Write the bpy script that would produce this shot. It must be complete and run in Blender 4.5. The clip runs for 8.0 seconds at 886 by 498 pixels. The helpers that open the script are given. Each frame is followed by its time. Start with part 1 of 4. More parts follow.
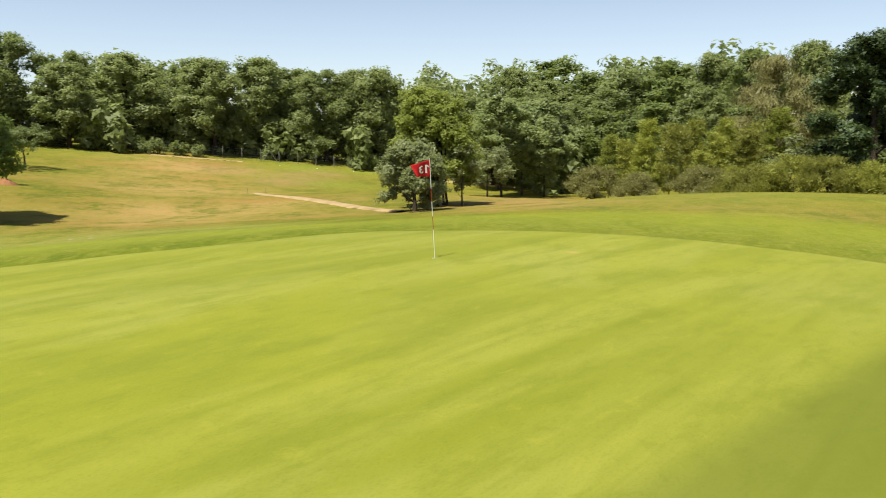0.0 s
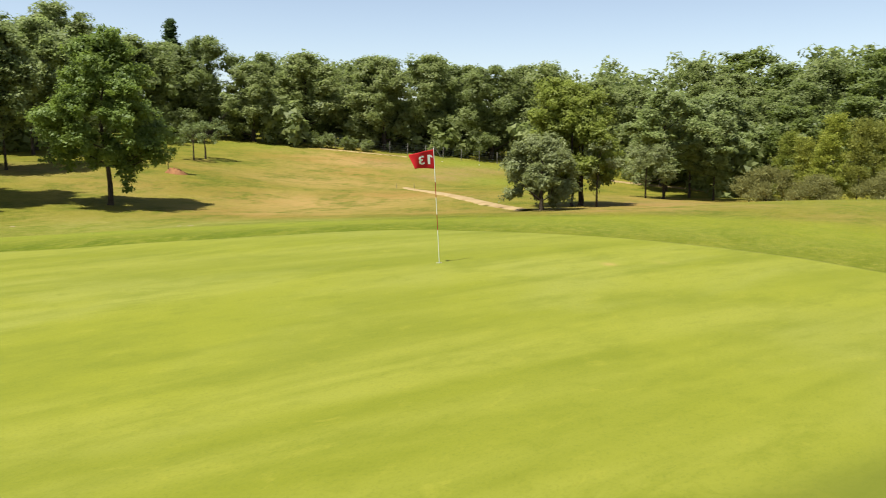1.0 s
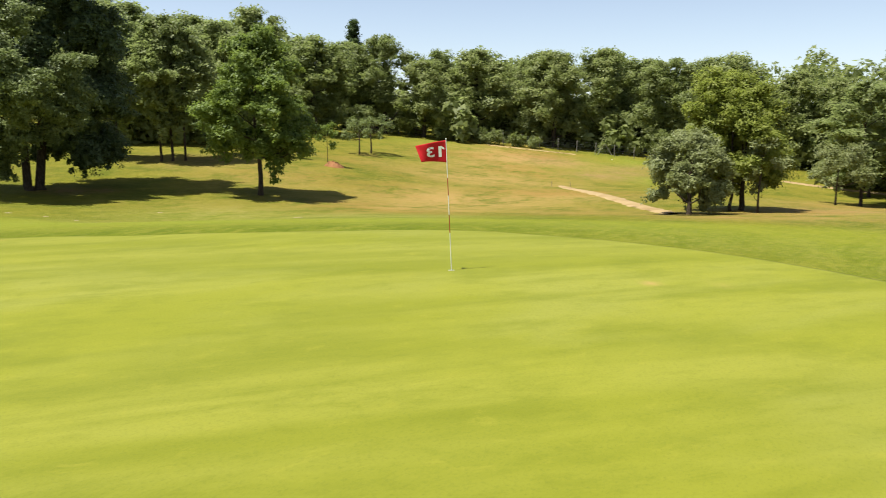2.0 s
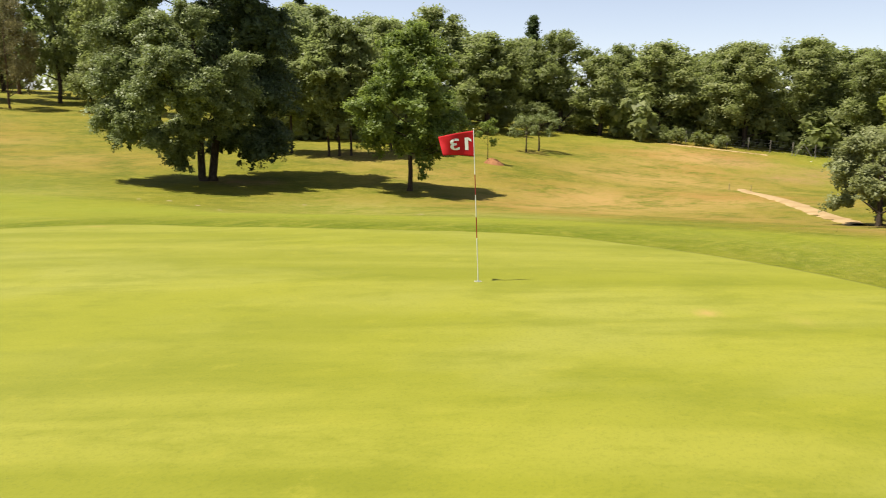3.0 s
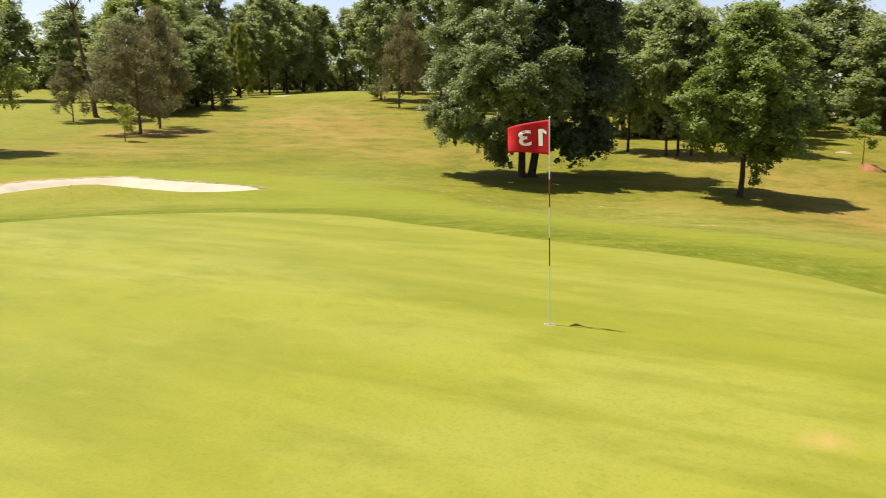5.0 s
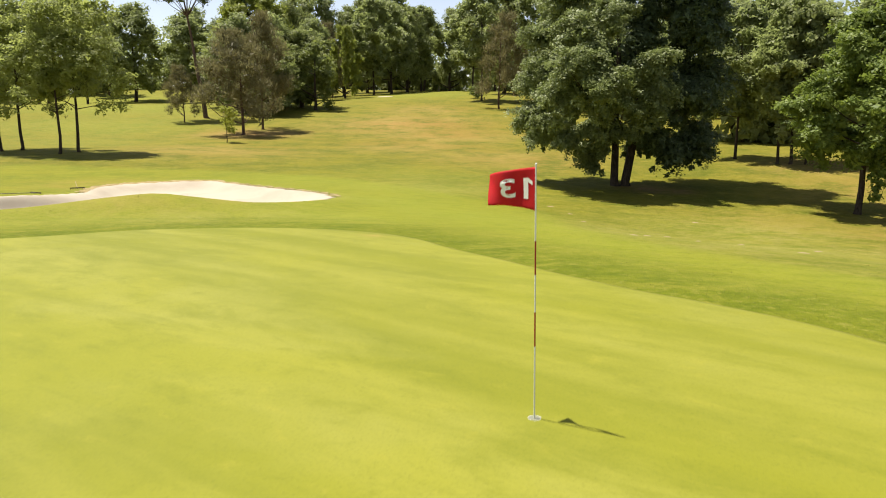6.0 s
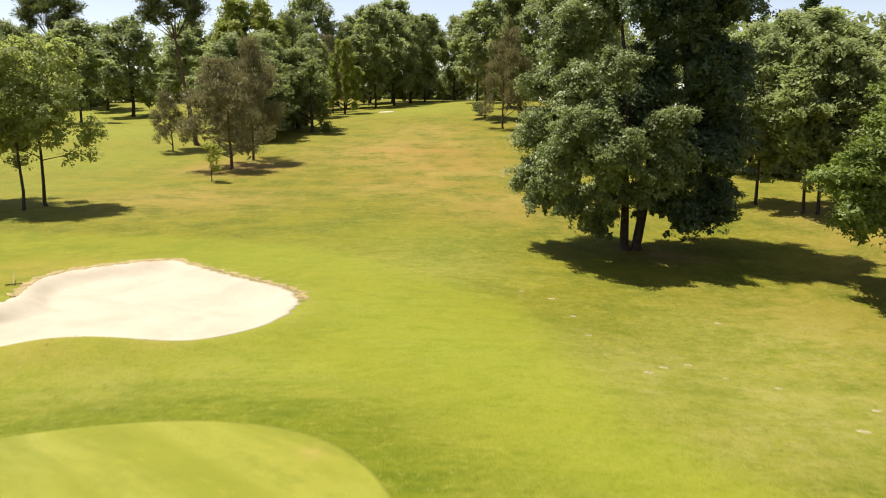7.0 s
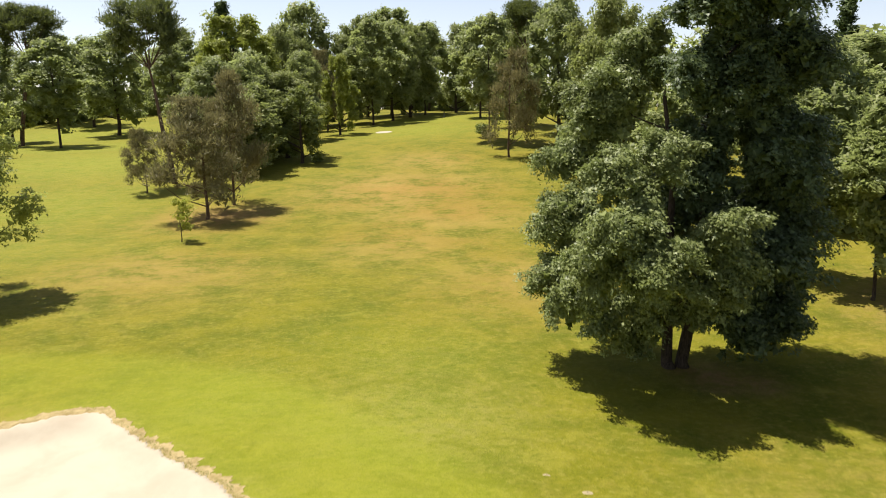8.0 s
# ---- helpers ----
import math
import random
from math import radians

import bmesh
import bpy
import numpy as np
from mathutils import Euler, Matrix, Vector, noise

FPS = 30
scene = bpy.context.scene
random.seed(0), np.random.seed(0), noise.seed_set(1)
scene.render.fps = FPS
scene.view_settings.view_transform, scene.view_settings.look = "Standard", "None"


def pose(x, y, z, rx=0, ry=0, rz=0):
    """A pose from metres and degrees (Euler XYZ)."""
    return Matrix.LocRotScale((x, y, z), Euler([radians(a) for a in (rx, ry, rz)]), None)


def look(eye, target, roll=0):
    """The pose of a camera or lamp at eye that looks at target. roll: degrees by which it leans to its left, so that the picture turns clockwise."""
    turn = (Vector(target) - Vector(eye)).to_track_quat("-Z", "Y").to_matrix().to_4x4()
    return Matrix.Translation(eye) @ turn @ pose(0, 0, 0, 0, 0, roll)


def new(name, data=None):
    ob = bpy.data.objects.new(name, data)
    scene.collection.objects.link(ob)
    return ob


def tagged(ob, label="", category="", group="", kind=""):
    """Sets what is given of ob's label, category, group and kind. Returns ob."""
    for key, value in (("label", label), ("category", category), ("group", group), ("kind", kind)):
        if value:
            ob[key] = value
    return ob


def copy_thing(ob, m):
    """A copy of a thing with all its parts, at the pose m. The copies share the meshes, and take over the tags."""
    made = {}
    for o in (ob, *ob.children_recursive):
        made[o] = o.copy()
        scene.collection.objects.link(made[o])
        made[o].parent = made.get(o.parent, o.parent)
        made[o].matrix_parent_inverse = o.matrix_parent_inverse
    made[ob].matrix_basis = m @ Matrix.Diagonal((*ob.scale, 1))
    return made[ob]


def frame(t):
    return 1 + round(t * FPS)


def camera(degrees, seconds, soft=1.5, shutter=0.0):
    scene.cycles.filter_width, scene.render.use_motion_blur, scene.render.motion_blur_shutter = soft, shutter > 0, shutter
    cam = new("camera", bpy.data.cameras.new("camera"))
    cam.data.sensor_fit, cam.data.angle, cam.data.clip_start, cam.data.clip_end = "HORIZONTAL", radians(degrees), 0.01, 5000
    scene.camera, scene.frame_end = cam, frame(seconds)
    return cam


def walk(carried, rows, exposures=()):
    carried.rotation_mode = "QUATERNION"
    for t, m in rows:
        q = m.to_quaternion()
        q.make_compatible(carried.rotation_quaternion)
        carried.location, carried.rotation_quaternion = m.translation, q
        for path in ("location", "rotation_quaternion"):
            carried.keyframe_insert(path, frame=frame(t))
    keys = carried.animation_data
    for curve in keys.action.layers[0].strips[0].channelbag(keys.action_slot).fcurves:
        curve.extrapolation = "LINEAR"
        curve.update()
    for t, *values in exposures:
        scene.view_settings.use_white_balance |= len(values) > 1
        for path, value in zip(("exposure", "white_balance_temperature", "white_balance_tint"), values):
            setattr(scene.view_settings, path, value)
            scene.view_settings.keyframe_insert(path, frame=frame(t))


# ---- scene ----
cam = camera(62.7, 8.0, soft=1.0, shutter=0.2)
PATH = [
    (0, (-15.032, -3.23, 2.812), (-13.097, -2.845, 2.48), -0.3),
    (0.5, (-13.387, -4.7, 2.661), (-11.518, -4.072, 2.328), -0.2),
    (1, (-11.94, -5.924, 2.55), (-10.166, -5.064, 2.215), -0.1),
    (1.5, (-10.402, -6.834, 2.463), (-8.752, -5.756, 2.125), -0.0),
    (3, (-6.106, -7.975, 2.25), (-4.982, -6.358, 1.903), 0.2),
    (3.5, (-4.817, -7.943, 2.181), (-3.91, -6.195, 1.833), 0.2),
    (4, (-3.706, -7.822, 2.142), (-3.03, -5.973, 1.792), 0.2),
    (4.5, (-2.697, -7.58, 2.125), (-2.262, -5.659, 1.774), 0.2),
    (5, (-1.811, -7.191, 2.13), (-1.619, -5.232, 1.776), 0.2),
    (5.2, (-1.52, -7.035, 2.139), (-1.418, -5.069, 1.785), 0.3),
    (6.3, (-0.218, -4.866, 3.107), (-0.328, -2.901, 2.747), 0.3),
    (6.5, (-0.062, -3.99, 3.796), (-0.173, -2.025, 3.436), 0.2),
    (7, (0.227, -1.009, 5.882), (0.107, 0.953, 5.512), -0.2),
    (7.5, (0.197, 2.927, 7.807), (0.07, 4.888, 7.432), -0.5),
    (8, (-0.059, 7.437, 9.89), (-0.189, 9.396, 9.507), -0.8),
]
EXPOSURE = 0.90
walk(cam, [(t, look(eye, target, roll)) for t, eye, target, roll in PATH], [(0, EXPOSURE - 0.14, 6150, 4), (1.5, EXPOSURE - 0.10, 6050, 3), (3.2, EXPOSURE, 6500, 10), (8, EXPOSURE, 6500, 10)])

# ---- daylight: a high summer sun ahead and to the west of the fairway ----
TO_SUN = Vector((-0.343, 0.197, 1.0)).normalized()
SUN_UP = math.asin(TO_SUN.z)
world = bpy.data.worlds.new("sky")
scene.world = world
world.use_nodes = True
wn = world.node_tree.nodes
sky = wn.new("ShaderNodeTexSky")
sky.sky_type = "NISHITA"
sky.sun_disc = False
sky.sun_elevation = SUN_UP
sky.sun_rotation = math.atan2(TO_SUN.x, TO_SUN.y)
sky.air_density, sky.dust_density, sky.ozone_density = 0.8, 0.50, 1.0
wn["Background"].inputs["Strength"].default_value = 0.088
haze = wn.new("ShaderNodeMix")
haze.data_type, haze.blend_type = "RGBA", "MULTIPLY"
haze.inputs[0].default_value = 1.0
haze.inputs[7].default_value = (1.22, 1.06, 1.0, 1)
world.node_tree.links.new(sky.outputs[0], haze.inputs[6])
pale = wn.new("ShaderNodeHueSaturation")
pale.inputs["Saturation"].default_value = 0.74
world.node_tree.links.new(haze.outputs[2], pale.inputs["Color"])
world.node_tree.links.new(pale.outputs[0], wn["Background"].inputs["Color"])
sun = new("sun", bpy.data.lights.new("sun", "SUN"))
sun.data.energy, sun.data.angle, sun.data.color = 5.0, radians(0.53), (1.0, 0.95, 0.86)
sun.matrix_world = look((0, 0, 60), Vector((0, 0, 60)) - TO_SUN)


# ---- node helpers and materials ----
def material(name, roughness=0.8, specular=0.3):
    m = bpy.data.materials.new(name)
    m.use_nodes = True
    b = m.node_tree.nodes["Principled BSDF"]
    b.inputs["Roughness"].default_value = roughness
    b.inputs["Specular IOR Level"].default_value = specular
    return m, m.node_tree, b


def node(nt, kind, **values):
    n = nt.nodes.new(kind)
    for k, v in values.items():
        n.inputs[k.replace("_", " ")].default_value = v
    return n


def place(nt, stretch=(1, 1, 1), turn=0.0):
    tc = nt.nodes.new("ShaderNodeTexCoord")
    mp = nt.nodes.new("ShaderNodeMapping")
    mp.vector_type = "TEXTURE"
    mp.inputs["Scale"].default_value = stretch
    mp.inputs["Rotation"].default_value = (0, 0, turn)
    nt.links.new(tc.outputs["Object"], mp.inputs["Vector"])
    return mp.outputs[0]


def noise_of(nt, vec, scale, detail=4.0, rough=0.6, distort=0.0):
    n = node(nt, "ShaderNodeTexNoise", Scale=scale, Detail=detail, Roughness=rough, Distortion=distort)
    nt.links.new(vec, n.inputs["Vector"])
    return n.outputs["Fac"]


def ramp(nt, fac, lo, hi, a=0.0, b=1.0):
    r = nt.nodes.new("ShaderNodeMapRange")
    r.interpolation_type = "SMOOTHSTEP"
    for k, v in zip((1, 2, 3, 4), (lo, hi, a, b)):
        r.inputs[k].default_value = v
    nt.links.new(fac, r.inputs[0])
    return r.outputs[0]


def blend(nt, fac, a, b, mode="MIX"):
    m = nt.nodes.new("ShaderNodeMix")
    m.data_type, m.blend_type = "RGBA", mode
    for socket, v in ((m.inputs[0], fac), (m.inputs[6], a), (m.inputs[7], b)):
        if isinstance(v, (int, float)):
            socket.default_value = v
        elif isinstance(v, tuple):
            socket.default_value = (*v, 1)
        else:
            nt.links.new(v, socket)
    return m.outputs[2]


def maths(nt, op, a, b):
    m = nt.nodes.new("ShaderNodeMath")
    m.operation, m.use_clamp = op, True
    for socket, v in zip(m.inputs, (a, b)):
        if isinstance(v, (int, float)):
            socket.default_value = v
        else:
            nt.links.new(v, socket)
    return m.outputs[0]


def bump(nt, b, height, strength, distance):
    n = node(nt, "ShaderNodeBump", Strength=strength, Distance=distance)
    nt.links.new(height, n.inputs["Height"])
    nt.links.new(n.outputs[0], b.inputs["Normal"])


def attribute(nt, name):
    a = nt.nodes.new("ShaderNodeAttribute")
    a.attribute_name = name
    return a.outputs["Fac"]


def rough_grass():
    m, nt, b = material("rough_grass", 0.85, 0.12)
    v = place(nt)
    tuft = noise_of(nt, v, 1.7, 7, 0.74, 0.25)
    patchy = noise_of(nt, v, 0.30, 8, 0.70, 0.15)
    broad = noise_of(nt, v, 0.07, 4, 0.55, 0.2)
    streak = noise_of(nt, place(nt, (2.0, 0.9, 1), radians(12)), 1.5, 7, 0.72, 0.3)
    fine = noise_of(nt, v, 14.0, 4, 0.75)
    c = blend(nt, ramp(nt, patchy, 0.33, 0.66), (0.079, 0.092, 0.003), (0.156, 0.143, 0.006))
    c = blend(nt, ramp(nt, tuft, 0.46, 0.68, 0, 0.52), c, (0.200, 0.168, 0.024))
    lush = maths(nt, "MULTIPLY", attribute(nt, "lush"), ramp(nt, patchy, 0.25, 0.7, 1.0, 0.72))
    c = blend(nt, lush, c, blend(nt, ramp(nt, streak, 0.32, 0.68), (0.138, 0.164, 0.008), (0.246, 0.244, 0.036)))
    c = blend(nt, attribute(nt, "ring"), c, blend(nt, ramp(nt, streak, 0.32, 0.68), (0.078, 0.104, 0.001), (0.142, 0.158, 0.004)))
    straw = maths(nt, "MULTIPLY", attribute(nt, "straw"), ramp(nt, patchy, 0.34, 0.58, 0.2, 1.0))
    c = blend(nt, straw, c, blend(nt, ramp(nt, tuft, 0.4, 0.6), (0.205, 0.196, 0.030), (0.262, 0.232, 0.066)))
    c = blend(nt, ramp(nt, streak, 0.50, 0.74, 0.0, 0.40), c, (0.072, 0.078, 0.005))
    weeds = noise_of(nt, place(nt, (1.3, 1.0, 1)), 5.5, 5, 0.8)
    c = blend(nt, ramp(nt, weeds, 0.53, 0.65, 0.0, 0.62), c, (0.232, 0.212, 0.036))
    c = blend(nt, ramp(nt, weeds, 0.34, 0.46, 0.56, 0.0), c, (0.066, 0.084, 0.002))
    swirl = noise_of(nt, place(nt, (1.5, 1.0, 1), radians(20)), 0.85, 7, 0.66, 1.3)
    c = blend(nt, ramp(nt, swirl, 0.51, 0.68, 0.0, 0.34), c, (0.092, 0.106, 0.002))
    c = blend(nt, ramp(nt, swirl, 0.32, 0.47, 0.42, 0.0), c, (0.234, 0.212, 0.026))
    mixed = maths(nt, "ADD", maths(nt, "MULTIPLY", patchy, 0.5), maths(nt, "ADD", maths(nt, "MULTIPLY", tuft, 0.2), maths(nt, "MULTIPLY", streak, 0.3)))
    dry = maths(nt, "MULTIPLY", attribute(nt, "dry"), ramp(nt, mixed, 0.40, 0.55, 0.15, 1.0))
    c = blend(nt, dry, c, blend(nt, ramp(nt, broad, 0.4, 0.6), (0.276, 0.154, 0.043), (0.328, 0.204, 0.066)))
    c = blend(nt, maths(nt, "MULTIPLY", attribute(nt, "apron"), ramp(nt, swirl, 0.35, 0.65, 0.56, 0.36)), c, (0.174, 0.187, 0.010))
    bare = maths(nt, "MULTIPLY", attribute(nt, "bare"), ramp(nt, tuft, 0.36, 0.62, 0.3, 1.0))
    c = blend(nt, bare, c, (0.284, 0.160, 0.075))
    c = blend(nt, ramp(nt, fine, 0.42, 0.75, 0.0, 0.36), c, (0.056, 0.067, 0.004))
    nt.links.new(c, b.inputs["Base Color"])
    rise = maths(nt, "ADD", maths(nt, "MULTIPLY", tuft, 0.3), maths(nt, "ADD", maths(nt, "MULTIPLY", fine, 0.25), maths(nt, "MULTIPLY", weeds, 0.45)))
    bump(nt, b, maths(nt, "MULTIPLY", rise, ramp(nt, attribute(nt, "apron"), 0.0, 1.0, 1.0, 0.45)), 0.9, 0.13)
    return m


def putting_grass():
    m, nt, b = material("putting_grass", 0.75, 0.2)
    v = place(nt)
    stripe = noise_of(nt, place(nt, (16, 1.25, 1), radians(-38)), 0.8, 3, 0.5, 0.2)
    sweep = noise_of(nt, place(nt, (9, 0.6, 1), radians(-30)), 0.9, 5, 0.6, 0.3)
    mottle = noise_of(nt, place(nt, (2.2, 1.0, 1), radians(-35)), 1.0, 8, 0.72, 0.2)
    broad = noise_of(nt, v, 0.16, 3, 0.5, 0.3)
    speck = noise_of(nt, place(nt, (1.6, 1.0, 1), radians(-30)), 3.2, 7, 0.75, 0.4)
    fine = noise_of(nt, v, 30.0, 3, 0.75)
    c = blend(nt, ramp(nt, stripe, 0.36, 0.64), (0.150, 0.156, 0.006), (0.205, 0.200, 0.020))
    c = blend(nt, ramp(nt, broad, 0.42, 0.60, 0, 0.50), c, (0.204, 0.202, 0.010))
    c = blend(nt, ramp(nt, noise_of(nt, place(nt, (1.8, 1.0, 1), radians(-30)), 0.28, 5, 0.6, 0.4), 0.46, 0.66, 0, 0.45), c, (0.222, 0.216, 0.040))
    c = blend(nt, ramp(nt, sweep, 0.48, 0.70, 0, 0.50), c, (0.128, 0.138, 0.005))
    c = blend(nt, ramp(nt, mottle, 0.46, 0.68, 0, 0.62), c, (0.128, 0.138, 0.005))
    c = blend(nt, ramp(nt, speck, 0.50, 0.72, 0, 0.45), c, (0.124, 0.132, 0.004))
    c = blend(nt, ramp(nt, speck, 0.30, 0.46, 0.4, 0), c, (0.240, 0.220, 0.020))
    c = blend(nt, attribute(nt, "mown"), c, (0.080, 0.092, 0.004))
    c = blend(nt, ramp(nt, fine, 0.45, 0.8, 0, 0.36), c, (0.085, 0.095, 0.006))
    c = blend(nt, maths(nt, "MULTIPLY", attribute(nt, "worn"), ramp(nt, noise_of(nt, v, 6.0, 4), 0.3, 0.6, 0.4, 1.0)), c, (0.33, 0.21, 0.065))
    nt.links.new(c, b.inputs["Base Color"])
    bump(nt, b, maths(nt, "ADD", maths(nt, "MULTIPLY", fine, 0.6), maths(nt, "MULTIPLY", speck, 0.4)), 0.3, 0.012)
    return m


def sand(name, a, b2, scale):
    m, nt, b = material(name, 0.95, 0.1)
    v = place(nt)
    broad, grain = noise_of(nt, v, scale, 5, 0.6, 0.6), noise_of(nt, v, 40, 4, 0.7)
    c = blend(nt, ramp(nt, broad, 0.35, 0.7), a, b2)
    c = blend(nt, ramp(nt, grain, 0.45, 0.8, 0, 0.25), c, tuple(0.6 * x for x in b2))
    nt.links.new(c, b.inputs["Base Color"])
    bump(nt, b, maths(nt, "ADD", maths(nt, "MULTIPLY", grain, 0.3), maths(nt, "MULTIPLY", noise_of(nt, place(nt, (2.5, 0.3, 1), 0.9), 3.0, 3), 0.7)), 0.16, 0.03)
    return m


def leaves(name, a, b2, glow=0.3, gloss=0.22, through_leaf=(0.38, 0.45, 0.08), shift=(0.105, 0.125, 0.030)):
    """Foliage: two tones from leaf to leaf, a shift from tree to tree, light through the blades."""
    m, nt, b = material(name, 0.52, gloss)
    geo, info = nt.nodes.new("ShaderNodeNewGeometry"), nt.nodes.new("ShaderNodeObjectInfo")
    c = blend(nt, geo.outputs["Random Per Island"], a, b2)
    c = blend(nt, ramp(nt, info.outputs["Random"], 0, 1, 0.0, 0.45), c, shift)
    c = blend(nt, ramp(nt, noise_of(nt, place(nt), 0.55, 3), 0.4, 0.7, 0, 0.3), c, tuple(0.7 * x for x in a))
    nt.links.new(c, b.inputs["Base Color"])
    tr = nt.nodes.new("ShaderNodeBsdfTranslucent")
    nt.links.new(blend(nt, 0.5, c, through_leaf), tr.inputs["Color"])
    mix = nt.nodes.new("ShaderNodeMixShader")
    mix.inputs[0].default_value = glow
    nt.links.new(b.outputs[0], mix.inputs[1])
    nt.links.new(tr.outputs[0], mix.inputs[2])
    nt.links.new(mix.outputs[0], nt.nodes["Material Output"].inputs["Surface"])
    return m


def bark(name, a, b2):
    m, nt, b = material(name, 0.9, 0.15)
    v = place(nt, (0.14, 0.14, 0.8))
    n = noise_of(nt, v, 2.2, 6, 0.7, 0.5)
    nt.links.new(blend(nt, ramp(nt, n, 0.35, 0.65), a, b2), b.inputs["Base Color"])
    bump(nt, b, n, 0.8, 0.05)
    return m


def painted(name, a, b2, scale=30.0, roughness=0.45):
    m, nt, b = material(name, roughness, 0.4)
    n = noise_of(nt, place(nt), scale, 4, 0.6)
    nt.links.new(blend(nt, ramp(nt, n, 0.4, 0.75), a, b2), b.inputs["Base Color"])
    bump(nt, b, n, 0.1, 0.003)
    return m


def cloth():
    m, nt, b = material("red_cloth", 0.7, 0.25)
    weave = noise_of(nt, place(nt, (1, 1, 1)), 220, 2)
    n = noise_of(nt, place(nt), 9, 4)
    c = blend(nt, ramp(nt, n, 0.35, 0.7), (0.546, 0.014, 0.017), (0.459, 0.009, 0.014))
    nt.links.new(c, b.inputs["Base Color"])
    bump(nt, b, weave, 0.2, 0.002)
    tr = nt.nodes.new("ShaderNodeBsdfTranslucent")
    tr.inputs["Color"].default_value = (0.6, 0.03, 0.03, 1)
    mix = nt.nodes.new("ShaderNodeMixShader")
    mix.inputs[0].default_value = 0.25
    nt.links.new(b.outputs[0], mix.inputs[1])
    nt.links.new(tr.outputs[0], mix.inputs[2])
    nt.links.new(mix.outputs[0], nt.nodes["Material Output"].inputs["Surface"])
    return m


ROUGH, PUTTING = rough_grass(), putting_grass()
BUNKER_SAND = sand("bunker_sand", (0.388, 0.338, 0.256), (0.345, 0.292, 0.216), 0.5)
PATH_SAND = sand("path_sand", (0.338, 0.236, 0.116), (0.262, 0.176, 0.080), 0.8)
SOIL = sand("turned_soil", (0.274, 0.129, 0.057), (0.205, 0.091, 0.038), 3.0)
LEAF_OAK = leaves("oak_leaves", (0.086, 0.128, 0.022), (0.270, 0.325, 0.072), 0.38, 0.22, (0.36, 0.46, 0.07), (0.11, 0.14, 0.035))
LEAF_DARK = leaves("dark_leaves", (0.042, 0.068, 0.018), (0.098, 0.130, 0.036), 0.26, 0.22, (0.16, 0.22, 0.06), (0.06, 0.085, 0.030))
LEAF_MAPLE = leaves("maple_leaves", (0.030, 0.048, 0.013), (0.084, 0.112, 0.030), 0.20, 0.25, (0.13, 0.18, 0.05), (0.05, 0.07, 0.022))
LEAF_WILLOW = leaves("willow_leaves", (0.180, 0.196, 0.076), (0.330, 0.340, 0.150), 0.42, 0.25, (0.44, 0.48, 0.16), (0.20, 0.21, 0.09))
LEAF_TALL_SHADE = leaves("tall_tree_shade_leaves", (0.034, 0.056, 0.018), (0.130, 0.164, 0.062), 0.20, 0.32, (0.26, 0.34, 0.09), (0.09, 0.12, 0.04))
LEAF_GREY = leaves("grey_green_leaves", (0.110, 0.134, 0.036), (0.350, 0.376, 0.122), 0.28, 0.32, (0.38, 0.47, 0.14), (0.120, 0.150, 0.056))
LEAF_BRIGHT = leaves("bright_leaves", (0.122, 0.150, 0.040), (0.225, 0.250, 0.082), 0.42)
LEAF_POPLAR = leaves("poplar_leaves", (0.215, 0.245, 0.034), (0.375, 0.385, 0.076), 0.46)
LEAF_WOOD = leaves("woodland_leaves", (0.118, 0.136, 0.040), (0.358, 0.372, 0.130), 0.44, 0.25, (0.42, 0.50, 0.14), (0.12, 0.145, 0.045))
# the grove's own tone, also painted as haze on the far trees
LEAF_GROVE_HAZE = leaves("grove_haze_leaves", (0.150, 0.176, 0.060), (0.350, 0.372, 0.145), 0.46, 0.25, (0.44, 0.52, 0.16), (0.15, 0.175, 0.06))
LEAF_ASH = leaves("ash_leaves", (0.170, 0.200, 0.055), (0.300, 0.320, 0.105), 0.60, 0.22, (0.50, 0.56, 0.14), (0.20, 0.22, 0.06))
LEAF_FERN = leaves("fern_fronds", (0.200, 0.225, 0.080), (0.330, 0.345, 0.150), 0.45)
LEAF_YELLOW = leaves("yellow_leaves", (0.240, 0.250, 0.030), (0.430, 0.415, 0.066), 0.46)
LEAF_BROOM = leaves("broom_twigs", (0.215, 0.230, 0.032), (0.480, 0.472, 0.092), 0.46, 0.15, (0.34, 0.34, 0.06), (0.160, 0.145, 0.050))
LEAF_HEATH = leaves("heath_twigs", (0.180, 0.180, 0.048), (0.365, 0.340, 0.110), 0.36, 0.15, (0.32, 0.30, 0.10), (0.17, 0.15, 0.07))
LEAF_BIRCH = leaves("birch_twigs", (0.225, 0.205, 0.070), (0.335, 0.290, 0.115), 0.40, 0.15, (0.36, 0.33, 0.10), (0.20, 0.19, 0.075))
NEEDLE_BROWN = leaves("dry_needles", (0.100, 0.102, 0.036), (0.270, 0.216, 0.088), 0.36, 0.2, (0.30, 0.28, 0.12), (0.15, 0.138, 0.065))
NEEDLE_DARK = leaves("pine_needles", (0.058, 0.076, 0.032), (0.120, 0.134, 0.060), 0.2)
BARK = bark("bark", (0.026, 0.019, 0.013), (0.085, 0.062, 0.042))
BARK_PINE = bark("pine_bark", (0.060, 0.036, 0.022), (0.170, 0.110, 0.072))
WHITE = painted("white_paint", (0.70, 0.70, 0.66), (0.60, 0.59, 0.54))
RED = painted("red_paint", (0.30, 0.020, 0.018), (0.22, 0.014, 0.014))
CLOTH = cloth()
PRINT = painted("white_print", (0.82, 0.80, 0.76), (0.74, 0.72, 0.68), 60, 0.7)
HOLE = painted("cup_liner", (0.20, 0.20, 0.14), (0.15, 0.15, 0.10))
